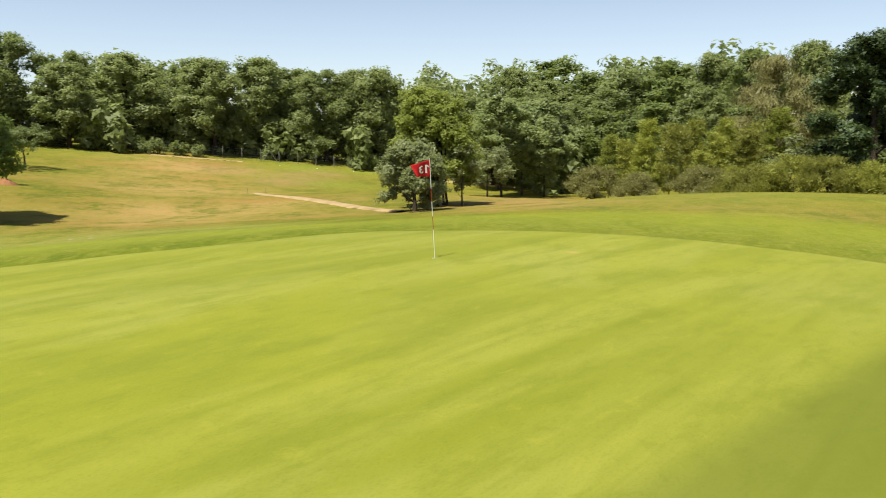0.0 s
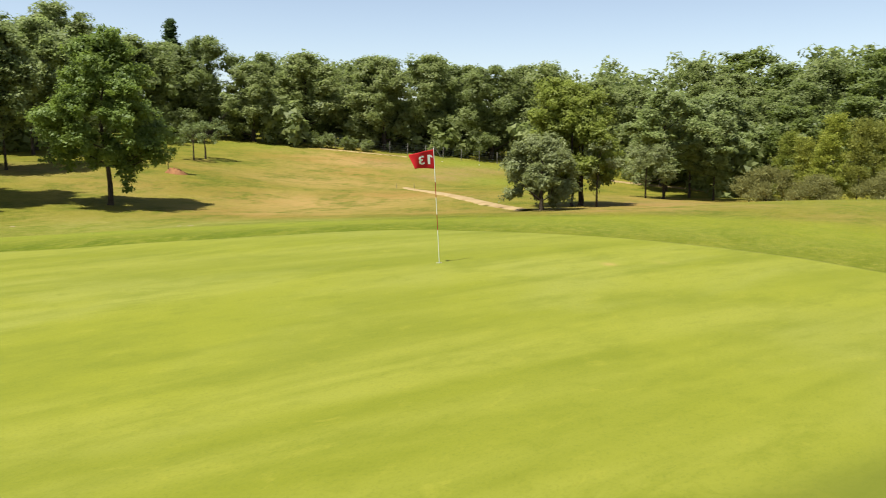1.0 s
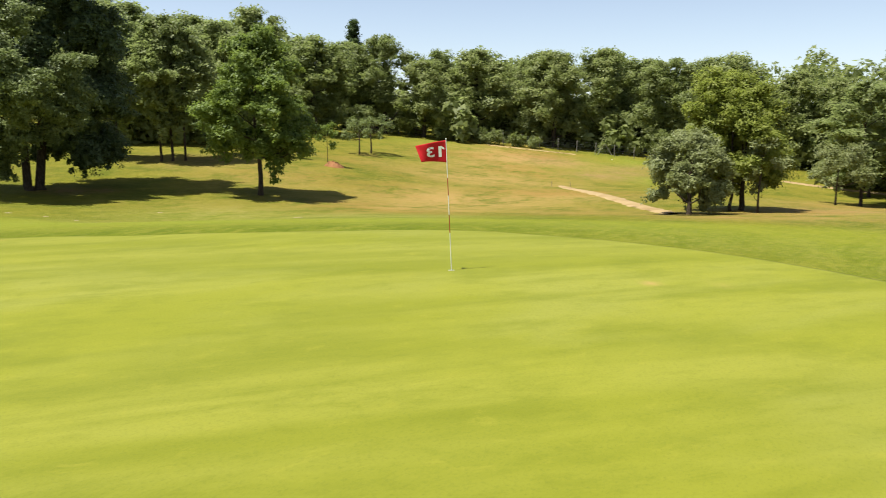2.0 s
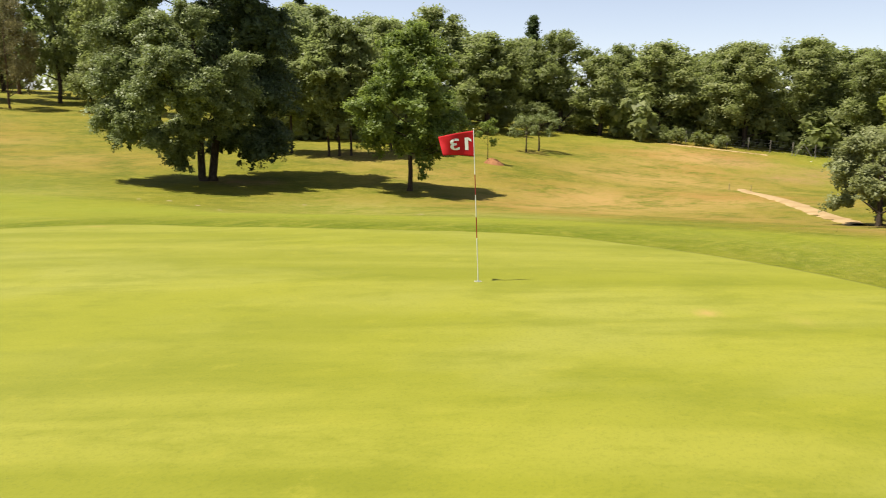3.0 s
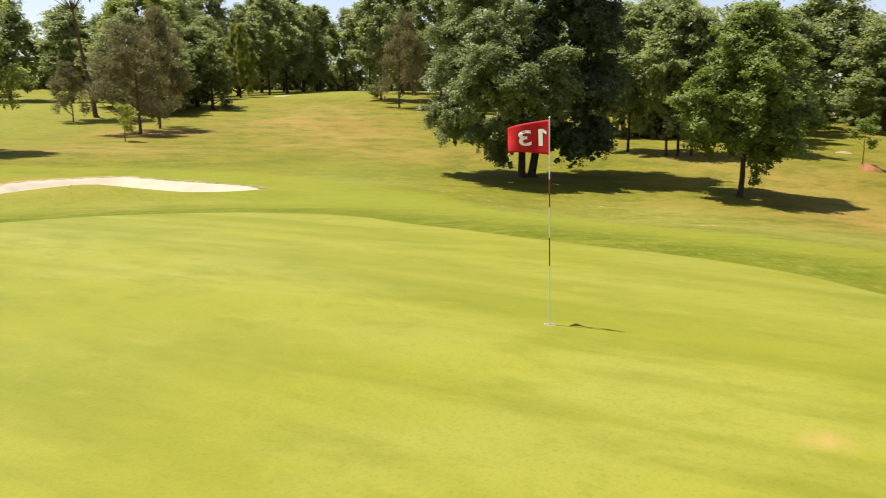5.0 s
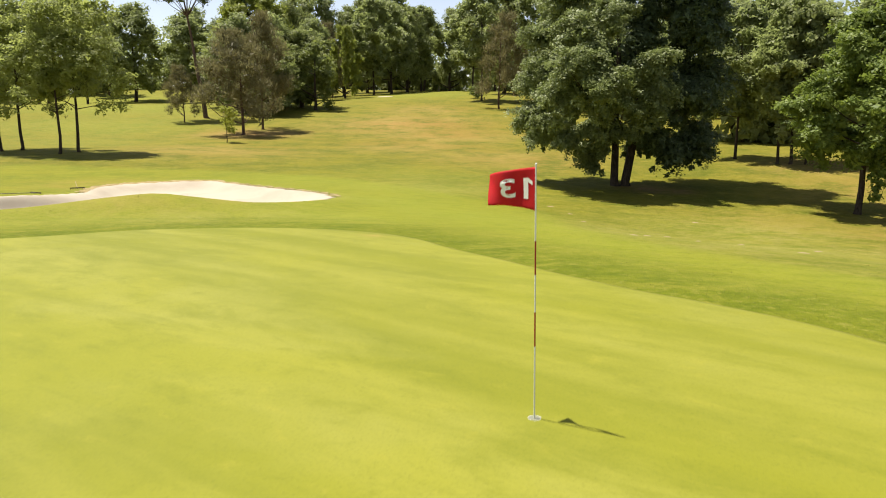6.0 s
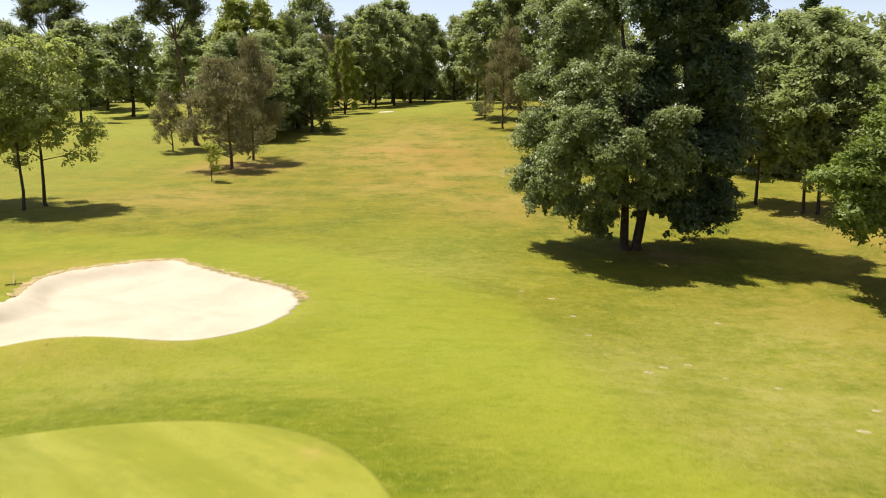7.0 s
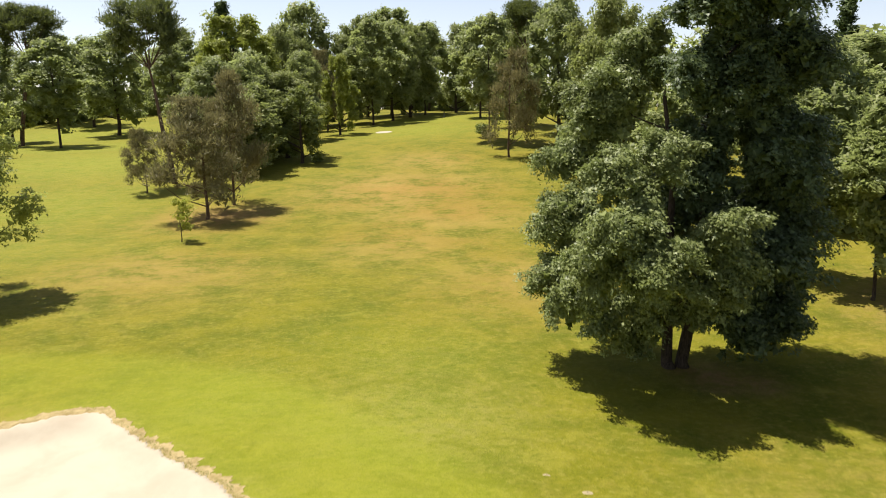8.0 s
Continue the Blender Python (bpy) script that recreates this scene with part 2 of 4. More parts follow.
TIMBER = bark("weathered_timber", (0.12, 0.105, 0.085), (0.24, 0.22, 0.18))
WIRE = painted("grey_wire", (0.09, 0.095, 0.09), (0.14, 0.14, 0.13))
DRY_TURF = sand("dry_turf", (0.330, 0.255, 0.126), (0.215, 0.160, 0.066), 2.5)
PALE = sand("pale_turf", (0.304, 0.251, 0.144), (0.251, 0.198, 0.106), 6.0)

# ---- the lie of the land: broad rises (radius 38 m) and small swells (radius 11 m) ----
BROAD_WEST = [(-80, 40, -1.84), (-80, 80, 2.31), (-80, 120, -0.37), (-80, 160, -1.71), (-80, 200, 7.02), (-40, -40, -1.55), (-40, 0, 0.61), (-40, 40, -3.15), (-40, 80, -0.8), (-40, 120, 1.38), (-40, 160, -2.95), (-40, 200, 1.95)]
BROAD_EAST = [(0, -40, -3.09), (0, 0, 0.93), (0, 40, -0.13), (0, 80, -2.1), (0, 120, 2.08), (0, 160, 2.18), (0, 200, 2.39), (40, -40, 0.32), (40, 0, -2.87), (40, 40, -0.6), (40, 80, -1.07), (40, 120, 1.0), (40, 160, -0.12), (40, 200, 0.15), (80, -40, 1.22), (80, 0, -6.11), (80, 40, 0.54), (80, 80, 0.35), (80, 120, -0.53), (120, -40, -0.58), (120, 0, -3.12), (120, 40, 0.1), (120, 80, -1.87)]
SWELL_WEST = [(-28, 8, 0.25), (-28, 20, 0.16), (-28, 32, -0.18), (-28, 44, 0.73), (-16, 8, -0.13), (-16, 20, -0.12), (-16, 32, -0.43), (-16, 44, 0.04), (-4, -16, 0.68), (-4, -4, 0.12), (-4, 8, 0.22), (-4, 20, 0.26), (-4, 32, 0.51), (-4, 44, 0.03), (8, -16, -0.17), (8, -4, 0.01), (8, 8, 1.0), (8, 20, -0.67), (8, 32, -0.78), (8, 44, -0.1)]
SWELL_EAST = [(20, -16, 1.43), (20, -4, 0.85), (20, 8, -0.79), (20, 20, 0.4), (20, 32, -0.11), (20, 44, 0.15), (32, -16, -0.57), (32, -4, 0.53), (32, 8, -0.33), (32, 20, 0.07), (32, 32, 0.02), (32, 44, 0.75), (44, -16, 0.72), (44, -4, -0.35), (44, 8, 0.98), (44, 20, 0.29), (44, 32, -0.74), (44, 44, -0.24)]
HOLLOWS = [(28.5, 24, -0.65, 7.5), (6.5, 20.5, -0.27, 3.0)]  # hollows of their own radius
LEVEL, LIP = 3.77, 0.34
GREEN_EDGE = [(4.78, 1.2), (4.88, -0.9), (4.6, -3.1), (3.75, -5.6), (2.9, -7.0), (1.1, -9.3), (-4, -13.5), (-10, -15.5), (-17, -14.5), (-21.5, -9), (-22, -2), (-19, 4), (-14.5, 7.9), (-10.8, 10.4), (-9.3, 11.7), (-7.4, 12.55), (-5.7, 12.85), (-4.3, 12.72), (-3.2, 12.25), (-2.45, 11.65), (-1.8, 10.8), (-1.1, 9.5), (-0.05, 7.7), (0.85, 6.15), (1.8, 4.95), (2.7, 4.2), (3.6, 3.45), (4.35, 2.5)]
SAND_EDGE = [(-6.55, 24.2), (-7.5, 26.1), (-9.1, 27.4), (-11, 28.8), (-12.9, 30.4), (-14.2, 31.5), (-15.4, 31.4), (-17, 30.2), (-18.2, 28.5), (-18.1, 26.5), (-17.1, 23.7), (-17.4, 21.3), (-19.2, 18.0), (-19.6, 15.0), (-17.2, 13.7), (-15.2, 14.1), (-13.9, 15.3), (-12.7, 16.85), (-11.8, 17.3), (-10.2, 17.6), (-8.3, 18.0), (-7.4, 18.75), (-6.65, 20.0), (-6.35, 21.6), (-6.4, 23.0)]
APRON_EDGE = [(-30, 36), (-22, 37.3), (-16, 37.6), (-12.5, 36.6), (-7.6, 34.4), (-4.2, 31.7), (-2.1, 29.7), (0.6, 27.2), (2.0, 24), (2.6, 20.5), (3.0, 17), (3.6, 14), (4.8, 11.5), (7.5, 8), (9.5, 3), (10.5, -3), (9, -9), (5, -14), (-4, -19), (-24, -19), (-34, 0), (-34, 24)]
SAND_MID, GREEN_MID = (-13.0, 23.5), (-7.0, -1.0)


def smooth_edge(corners, mid, n=240):
    """The outline through the corners as (angle, distance) about mid, evenly in angle."""
    pts, k = np.array(corners, float), len(corners)
    out = []
    for i in range(k):
        a, b, c, d = (pts[(i + j) % k] for j in (-1, 0, 1, 2))
        for s in np.linspace(0, 1, 16, endpoint=False):
            out.append(0.5 * (2 * b + (c - a) * s + (2 * a - 5 * b + 4 * c - d) * s**2 + (3 * b - a - 3 * c + d) * s**3))
    off = np.array(out) - np.array(mid)
    ang, far = np.arctan2(off[:, 1], off[:, 0]), np.hypot(off[:, 0], off[:, 1])
    order = np.argsort(ang)
    even = np.linspace(-math.pi, math.pi, n, endpoint=False)
    return even, np.interp(even, ang[order], far[order], period=2 * math.pi)


GREEN_RIM, SAND_RIM = smooth_edge(GREEN_EDGE, GREEN_MID), smooth_edge(SAND_EDGE, SAND_MID, 480)
SAND_CORE, APRON_MID = SAND_RIM, (-12.0, 12.0)
APRON_RIM = smooth_edge(APRON_EDGE, APRON_MID)
SAND_RIM = (SAND_RIM[0], SAND_RIM[1] + 0.05 * np.sin(41 * SAND_RIM[0] + 2 * np.sin(9 * SAND_RIM[0])) + np.random.default_rng(3).normal(0, 0.035, 480))


def beyond(x, y, rim, mid):
    """Metres outside an outline, negative inside, along lines from its middle."""
    dx, dy = np.asarray(x) - mid[0], np.asarray(y) - mid[1]
    return np.hypot(dx, dy) - np.interp(np.arctan2(dy, dx), rim[0], rim[1], period=2 * math.pi)


def land(x, y):
    x, y = np.asarray(x, float), np.asarray(y, float)
    z = np.full(np.broadcast(x, y).shape, LEVEL)
    for rises, r in ((BROAD_WEST, 38.0), (BROAD_EAST, 38.0), (SWELL_WEST, 11.0), (SWELL_EAST, 11.0)):
        for cx, cy, h in rises:
            z = z + h * np.exp(-((x - cx) ** 2 + (y - cy) ** 2) / (2 * r * r))
    for cx, cy, h, r in HOLLOWS:
        z = z + h * np.exp(-((x - cx) ** 2 + (y - cy) ** 2) / (2 * r * r))
    inside = np.clip(-beyond(x, y, SAND_CORE, SAND_MID) / 1.6, 0, 1)
    z = z - 0.46 * inside * inside * (3 - 2 * inside)
    ring, south = beyond(x, y, SAND_CORE, SAND_MID), np.clip((SAND_MID[1] + 1 - y) / 4, 0, 1)
    z = z + 0.05 * np.exp(-((ring - 0.5) / 0.6) ** 2) + (0.18 + LIP * np.exp(-(((x + 10.9) / 2.1) ** 2))) * south * np.exp(-((ring - 0.6) / 1.3) ** 2)
    # the collar of the green swells along its north-eastern side
    collar = np.clip((x + 12) / 5, 0, 1) * np.clip((y - 1.5) / 4, 0, 1)
    swell = np.interp(x, [-4, -1, 0.5, 2.5], [-0.04, -0.01, 0.07, 0.13])
    return z + swell * collar * np.exp(-((beyond(x, y, GREEN_RIM, GREEN_MID) / 2.6) ** 2))


def height(x, y):
    return float(land(x, y))


def spots(x, y, rounds):
    s = np.zeros(np.shape(x))
    for cx, cy, r, a in rounds:
        s = np.maximum(s, a * np.exp(-((x - cx) ** 2 + (y - cy) ** 2) / (r * r)))
    return s


def mesh_from(name, verts, quads, smooth=True):
    verts, quads = np.asarray(verts, np.float32), np.asarray(quads, np.int32)
    me = bpy.data.meshes.new(name)
    n, k = quads.shape
    me.vertices.add(len(verts))
    me.vertices.foreach_set("co", verts.ravel())
    me.loops.add(n * k)
    me.loops.foreach_set("vertex_index", quads.ravel())
    me.polygons.add(n)
    me.polygons.foreach_set("loop_start", np.arange(0, n * k, k, dtype=np.int32))
    me.polygons.foreach_set("use_smooth", np.full(n, smooth))
    me.update(calc_edges=True)
    return me


def give(me, name, values):
    me.attributes.new(name, "FLOAT", "POINT").data.foreach_set("value", np.asarray(values, np.float32).ravel())


def solid(name, me, mat, parent=None, label=""):
    ob = new(name, me)
    me.materials.append(mat)
    if parent:
        ob.parent = parent
    return tagged(ob, label)


def part(name, bm, mat, parent, label=""):
    me = bpy.data.meshes.new(name)
    bm.to_mesh(me)
    bm.free()
    return solid(name, me, mat, parent, label)


# ---- ground: one sheet, finest round the green, out to the horizon ----
DRY = [(30, -6, 5, 0.8), (24, -4.5, 4, 0.6), (26, -11, 3, 0.5), (66, 44, 13, 1.0), (57, 38, 11, 0.8), (46, 34, 11, 0.8), (30, 24, 9, 0.9), (38, 22, 9, 0.85), (22, 22, 7, 0.8), (27, 14, 5, 0.6), (34, 1, 7, 0.8), (46, 0, 9, 0.85), (60, 3, 10, 0.7), (13, 27, 5, 0.25), (-6, 62, 8, 0.5), (-9, 82, 11, 0.75), (-4, 72, 9, 0.6), (-8, 98, 8, 0.55), (-22, 52, 8, 0.5), (3, 52, 8, 0.5), (14, -9, 5, 0.35), (10, 31, 4, 0.15), (-19, 29, 3, 0.7)]
DRY_SOUTH = [(14.6, 0.3, 2.5, 0.85), (17.3, -1.4, 2.5, 0.85), (15, -4.2, 2, 0.6), (13.9, -2.4, 2, 0.7), (11.2, -7.2, 2, 0.45), (9.8, -11.2, 2.5, 0.4), (20, 0.5, 3, 0.8), (-12, 16, 2.5, 0.6), (-9, 17.2, 2, 0.5), (75, 54, 9, 0.6), (24, 36, 8, 0.5), (40, 44, 8, 0.45), (-25, 70, 7, 0.7)]
LUSH = [(-42, 74, 14, 0.75), (-52, 98, 20, 0.9), (-36, 58, 9, 0.5), (-66, 124, 22, 0.9), (-85, 155, 26, 0.9), (-9, 152, 16, 0.85), (8, 16, 6, 0.6), (3, 12, 4, 0.8), (-5, 15, 5, 0.9), (10, 23, 5, 0.5), (-4, 24, 5, 0.85), (-1, 20, 5, 0.95), (2, 17, 5, 0.95), (12, 12, 5, 0.7), (6, 8, 4, 0.75), (-10, 33, 4.5, 0.7), (-4, 31, 5, 0.8), (-14, 14, 4, 0.5)]
STRAW = [(8, 17, 4.5, 0.85), (6.5, 14, 3, 0.6), (11, 23, 5, 0.7), (10, 12, 4, 0.75), (5.5, 20, 3.5, 0.65), (13, 17, 5, 0.7), (-9.2, 14.6, 1.6, 0.7), (-12.5, 15.2, 1.8, 0.7), (-6.5, 16.4, 1.5, 0.5), (-2, 33, 4, 0.4)]
LUSH_EAST = [(66, 26, 6, 0.8), (70, 34, 5, 0.6), (64, 33, 6, 0.6), (75, 38, 5, 0.7), (16, -10, 6, 0.5), (80, 36, 7, 0.9), (86, 28, 6, 0.8), (66, 58, 8, 0.5), (-32, 100, 14, 0.5), (-12, 130, 14, 0.85), (-4, 38, 6, 0.45)]
BARE = [(63, 31, 3.5, 0.75), (69, 31.5, 3.5, 0.65), (9.6, 37.5, 1.4, 0.9), (8.3, 38.2, 0.6, 0.8), (11.2, 36.9, 1.0, 0.8), (-24.6, 70.5, 3.2, 0.7), (-22.5, 72.5, 3, 0.6), (68, 41, 5, 0.5), (77, 31, 3.5, 0.7), (73, 33, 3, 0.5), (36, 1.5, 5, 0.35), (23, 46.5, 4, 0.6), (46, 50.3, 1.5, 0.4), (28, 6.5, 3, 0.6)]


def axis(lo, hi, a, b):
    """Lines of a grid: half a metre apart from a to b, 2 m apart to lo and hi, then ever wider."""
    mid = np.concatenate([np.arange(lo, a, 2.0), np.arange(a, b, 0.5), np.arange(b, hi, 2.0)])
    far = np.cumsum(2.0 * 1.22 ** np.arange(1, 26))
    return np.concatenate([(lo - far)[::-1], mid, hi + far])


def build_ground():
    xs, ys = axis(-110, 130, -24, 30), axis(-40, 210, -17, 48)
    gx, gy = np.meshgrid(xs, ys)
    z = land(gx, gy)
    nx, ny = len(xs), len(ys)
    i = (np.arange(ny - 1)[:, None] * nx + np.arange(nx - 1)[None]).ravel()
    me = mesh_from("ground", np.stack([gx, gy, z], -1).reshape(-1, 3), np.stack([i, i + 1, i + nx + 1, i + nx], 1))
    near = np.clip(beyond(gx, gy, GREEN_RIM, GREEN_MID) / 6.0, 0, 1)
    wide = 0.16 * np.clip((np.hypot(gx, gy - 20) - 20) / 30, 0, 1)
    lush = np.clip(np.maximum(0.6 * np.exp(-((beyond(gx, gy, GREEN_RIM, GREEN_MID) - 2.0) / 3.2) ** 2), spots(gx, gy, LUSH + LUSH_EAST)), 0, 1)
    give(me, "lush", lush)
    give(me, "ring", (0.30 + 0.55 * np.clip((gy + 1) / 5, 0, 1)) * np.exp(-((np.maximum(beyond(gx, gy, GREEN_RIM, GREEN_MID), 0.3) - 0.3) / 2.2) ** 2))
    give(me, "apron", np.clip(0.5 - beyond(gx, gy, APRON_RIM, APRON_MID) / 1.8, 0, 1) * np.clip((beyond(gx, gy, GREEN_RIM, GREEN_MID) - 1.2) / 3, 0, 1))
    give(me, "straw", np.maximum(spots(gx, gy, STRAW), 0.85 * np.exp(-((beyond(gx, gy, SAND_RIM, SAND_MID) / 0.8) ** 2))))
    give(me, "dry", np.maximum(spots(gx, gy, DRY + DRY_SOUTH), wide) * near * (1 - 0.85 * lush))
    give(me, "bare", spots(gx, gy, BARE))
    tagged(solid("ground", me, ROUGH), "rolling rough grass, green and straw-yellow, dry in patches", "ground", kind="structure")


def patch(name, rim, mid, mat, lift, rings, label, category, skirt=0.06, core=None):
    """A sheet of turf or sand that follows the land inside an outline."""
    ang, far = rim
    s = np.concatenate([np.linspace(1e-8, 1, rings) ** 0.75, [1.0]])
    base = far if core is None else core[1]
    reach = np.outer(s, base) + np.outer(s**12, far - base)
    x, y = mid[0] + reach * np.cos(ang), mid[1] + reach * np.sin(ang)
    z = land(x, y) + (lift * (1 - 0.95 * s**14))[:, None]
    z[-1] -= skirt
    n = len(ang)
    i, j = np.meshgrid(np.arange(len(s) - 1), np.arange(n), indexing="ij")
    quads = np.stack([i * n + j, (i + 1) * n + j, (i + 1) * n + (j + 1) % n, i * n + (j + 1) % n], -1).reshape(-1, 4)
    me = mesh_from(name, np.stack([x, y, z], -1).reshape(-1, 3), quads)
    ob = tagged(solid(name, me, mat), label, category, kind="structure")
    return me, x, y


build_ground()
me, gx, gy = patch("putting_green", GREEN_RIM, GREEN_MID, PUTTING, 0.02, 84, "closely mown putting green, bright yellow-green", "green")
give(me, "worn", spots(gx, gy, [(1.15, -2.95, 0.13, 0.75), (1.75, -3.75, 0.12, 0.4), (-3.0, 11.4, 0.30, 0.4)]))
d = ((gx + 7.3) * 3.11 + (gy + 5.4) * 3.91) / 5.0  # a strip mown the other way
give(me, "mown", 0.65 * np.clip(-d / 0.40 + 0.5, 0, 1) * np.clip((4.0 + d) / 2.5, 0, 1))
patch("bunker", SAND_RIM, SAND_MID, BUNKER_SAND, 0.085, 26, "pale raked sand in a shallow bunker", "bunker", 0.08, SAND_CORE)
patch("far_bunker", smooth_edge([(-16.2, 128.5), (-17.3, 130.3), (-19, 129.6), (-18.6, 127.4), (-17, 127)], (-17.7, 128.6), 60), (-17.7, 128.6), BUNKER_SAND, 0.06, 8, "small pale sand bunker beside the fairway", "bunker")


def turf_lip():
    """The brown ragged edge of turf that overhangs the sand along the bunker's far side."""
    rng = np.random.default_rng(8)
    ang, far = SAND_RIM
    keep = np.where((ang > 0.12) & (ang < 3.0))[0]
    a, f = ang[keep], far[keep]
    wide = 0.16 + 0.12 * np.sin(23 * a) ** 2 + rng.normal(0, 0.03, len(a))
    rows = []
    west = np.clip((a - 1.2) / 0.8, 0.25, 1)
    for k, up in ((-0.9, 0.010), (-0.04, 0.036), (0.5, 0.030), (1.8, 0.006)):
        d = f + k * wide
        x, y = SAND_MID[0] + d * np.cos(a), SAND_MID[1] + d * np.sin(a)
        rows.append(np.stack([x, y, land(x, y) + up * west * (0.6 + 0.4 * rng.random(len(a)))], -1))
    n = len(a)
    i, j = np.meshgrid(np.arange(3), np.arange(n - 1), indexing="ij")
    quads = np.stack([i * n + j, (i + 1) * n + j, (i + 1) * n + j + 1, i * n + j + 1], -1).reshape(-1, 4)
    tagged(solid("bunker_lip", mesh_from("bunker_lip", np.array(rows).reshape(-1, 3), quads, smooth=False), DRY_TURF), "ragged brown turf edge of the bunker", "turf edge", kind="structure")


turf_lip()


def track(name, line, widths, label):
    """A worn strip along a line of corners."""
    pts = np.array(line, float)
    s = np.linspace(0, len(pts) - 1, 60)
    x, y, w = (np.interp(s, np.arange(len(pts)), v) for v in (pts[:, 0], pts[:, 1], widths))
    dx, dy = np.gradient(x), np.gradient(y)
    n = np.hypot(dx, dy)
    rng = np.random.default_rng(5)
    rows = []
    for k in np.linspace(-1, 1, 7):
        o = k * (w / 2 + (rng.normal(0, 0.12, 60) if abs(k) > 0.9 else 0))
        px, py = x - dy / n * o, y + dx / n * o
        rows.append(np.stack([px, py, land(px, py) + 0.08 - 0.09 * abs(k) ** 3], -1))
    i, j = np.meshgrid(np.arange(6), np.arange(59), indexing="ij")
    quads = np.stack([i * 60 + j, i * 60 + j + 1, (i + 1) * 60 + j + 1, (i + 1) * 60 + j], -1).reshape(-1, 4)[:, ::-1]
    tagged(solid(name, mesh_from(name, np.array(rows).reshape(-1, 3), quads), PATH_SAND), label, "path", kind="structure")


track("path", [(48.0, 27.0), (45.4, 24.6), (42.6, 21.5), (37.8, 16.8), (33.3, 12.7), (29.6, 9.4), (27.4, 7.8)], [0.9, 1.1, 1.2, 1.3, 1.3, 1.2, 0.7], "bare sandy footpath worn into the dry grass")
track("woodland_track", [(85.5, 18.5), (84.5, 13), (83.3, 7.5), (80, 2), (76, -2.5)], [1.6, 1.8, 1.8, 1.8, 1.2], "sandy track along the woodland edge")
track("path_by_the_fence", [(72.6, 54), (75.5, 48.5), (78.5, 43.5)], [0.5, 0.8, 0.4], "bare sandy strip in front of the fence")


# ---- trees ----
def tube(points, radii, sides=7):
    pts = np.array(points, float)
    ahead = np.gradient(pts, axis=0)
    ahead /= np.linalg.norm(ahead, axis=1)[:, None] + 1e-9
    ref = np.where(np.abs(ahead[:, 2:3]) > 0.9, [[1.0, 0, 0]], [[0, 0, 1.0]])
    u = np.cross(ahead, ref)
    u /= np.linalg.norm(u, axis=1)[:, None] + 1e-9
    v = np.cross(ahead, u)
    a = np.linspace(0, 2 * math.pi, sides, endpoint=False)
    ring = (np.cos(a)[None, :, None] * u[:, None] + np.sin(a)[None, :, None] * v[:, None]) * np.array(radii)[:, None, None]
    verts = (pts[:, None] + ring).reshape(-1, 3)
    i, j = np.meshgrid(np.arange(len(pts) - 1), np.arange(sides), indexing="ij")
    return verts, np.stack([i * sides + j, i * sides + (j + 1) % sides, (i + 1) * sides + (j + 1) % sides, (i + 1) * sides + j], -1).reshape(-1, 4)


def joined(tubes):
    vs, qs, at = [], [], 0
    for v, q in tubes:
        vs.append(v)
        qs.append(q + at)
        at += len(v)
    return np.concatenate(vs), np.concatenate(qs)


def unit(rng, n):
    d = rng.normal(size=(n, 3))
    return d / np.linalg.norm(d, axis=1)[:, None]


def leaf_cards(rng, spots_at, normals, size, slim=0.55, grow=None, corners=4):
    """A bent blade at each place; grow: the way that the blades point, corners: 3 for far trees."""
    n = len(spots_at)
    normals = normals / (np.linalg.norm(normals, axis=1)[:, None] + 1e-9)
    t = np.cross(normals, unit(rng, n)) if grow is None else grow + 0.35 * unit(rng, n)
    t /= np.linalg.norm(t, axis=1)[:, None] + 1e-9
    w = np.cross(normals, t)
    s = np.reshape(size, (-1, 1)) * rng.uniform(0.6, 1.35, (n, 1))
    if corners == 3:
        made = [spots_at - t * s * 0.5, spots_at + w * s * slim * 0.75 + t * s * 0.2, spots_at + t * s * 0.45 - w * s * slim * 0.5]
    else:
        made = [spots_at - t * s * 0.5, spots_at + w * s * slim * 0.5 + normals * s * 0.12, spots_at + t * s * 0.5, spots_at - w * s * slim * 0.5 + normals * s * 0.12]
    return np.stack(made, 1).reshape(-1, 3), np.arange(corners * n).reshape(-1, corners)


PROFILES = {
    "round": lambda u: math.sqrt(max(0.02, 1 - (1.75 * u - 0.72) ** 2)) if u > 0.05 else 0.66,
    "oval": lambda u: max(0.12, math.sin(math.pi * (0.16 + 0.80 * u)) ** 0.8),
    "cone": lambda u: 0.12 + 0.95 * (1 - u) ** 0.85 * min(1, 0.55 + 3 * u),
    "spire": lambda u: float(np.interp(u, [0, 0.3, 0.7, 0.9, 1], [1.0, 0.85, 0.5, 0.26, 0.06])),
    "egg": lambda u: max(0.10, (math.sin(math.pi * (0.20 + 0.68 * u))) ** 0.65) * (1.10 - 0.42 * u),
    "oak": lambda u: float(np.interp(u, [0, 0.12, 0.3, 0.55, 0.8, 1], [0.58, 0.95, 1.0, 0.80, 0.50, 0.12])),
    "dome": lambda u: float(np.interp(u, [0, 0.1, 0.25, 0.5, 0.75, 1], [0.74, 0.98, 1.0, 0.84, 0.66, 0.22])),
    "tall": lambda u: float(np.interp(u, [0, 0.2, 0.5, 0.8, 1], [0.72, 1.0, 0.95, 0.72, 0.25])),
    "pine": lambda u: float(np.interp(u, [0, 0.12, 0.35, 0.65, 0.85, 1], [0.72, 1.0, 0.98, 0.70, 0.42, 0.12])),
    "flat": lambda u: max(0.25, math.cos(1.35 * (u - 0.35))),
    "bush": lambda u: math.sqrt(max(0.03, 1 - (0.98 * u) ** 2)),
}


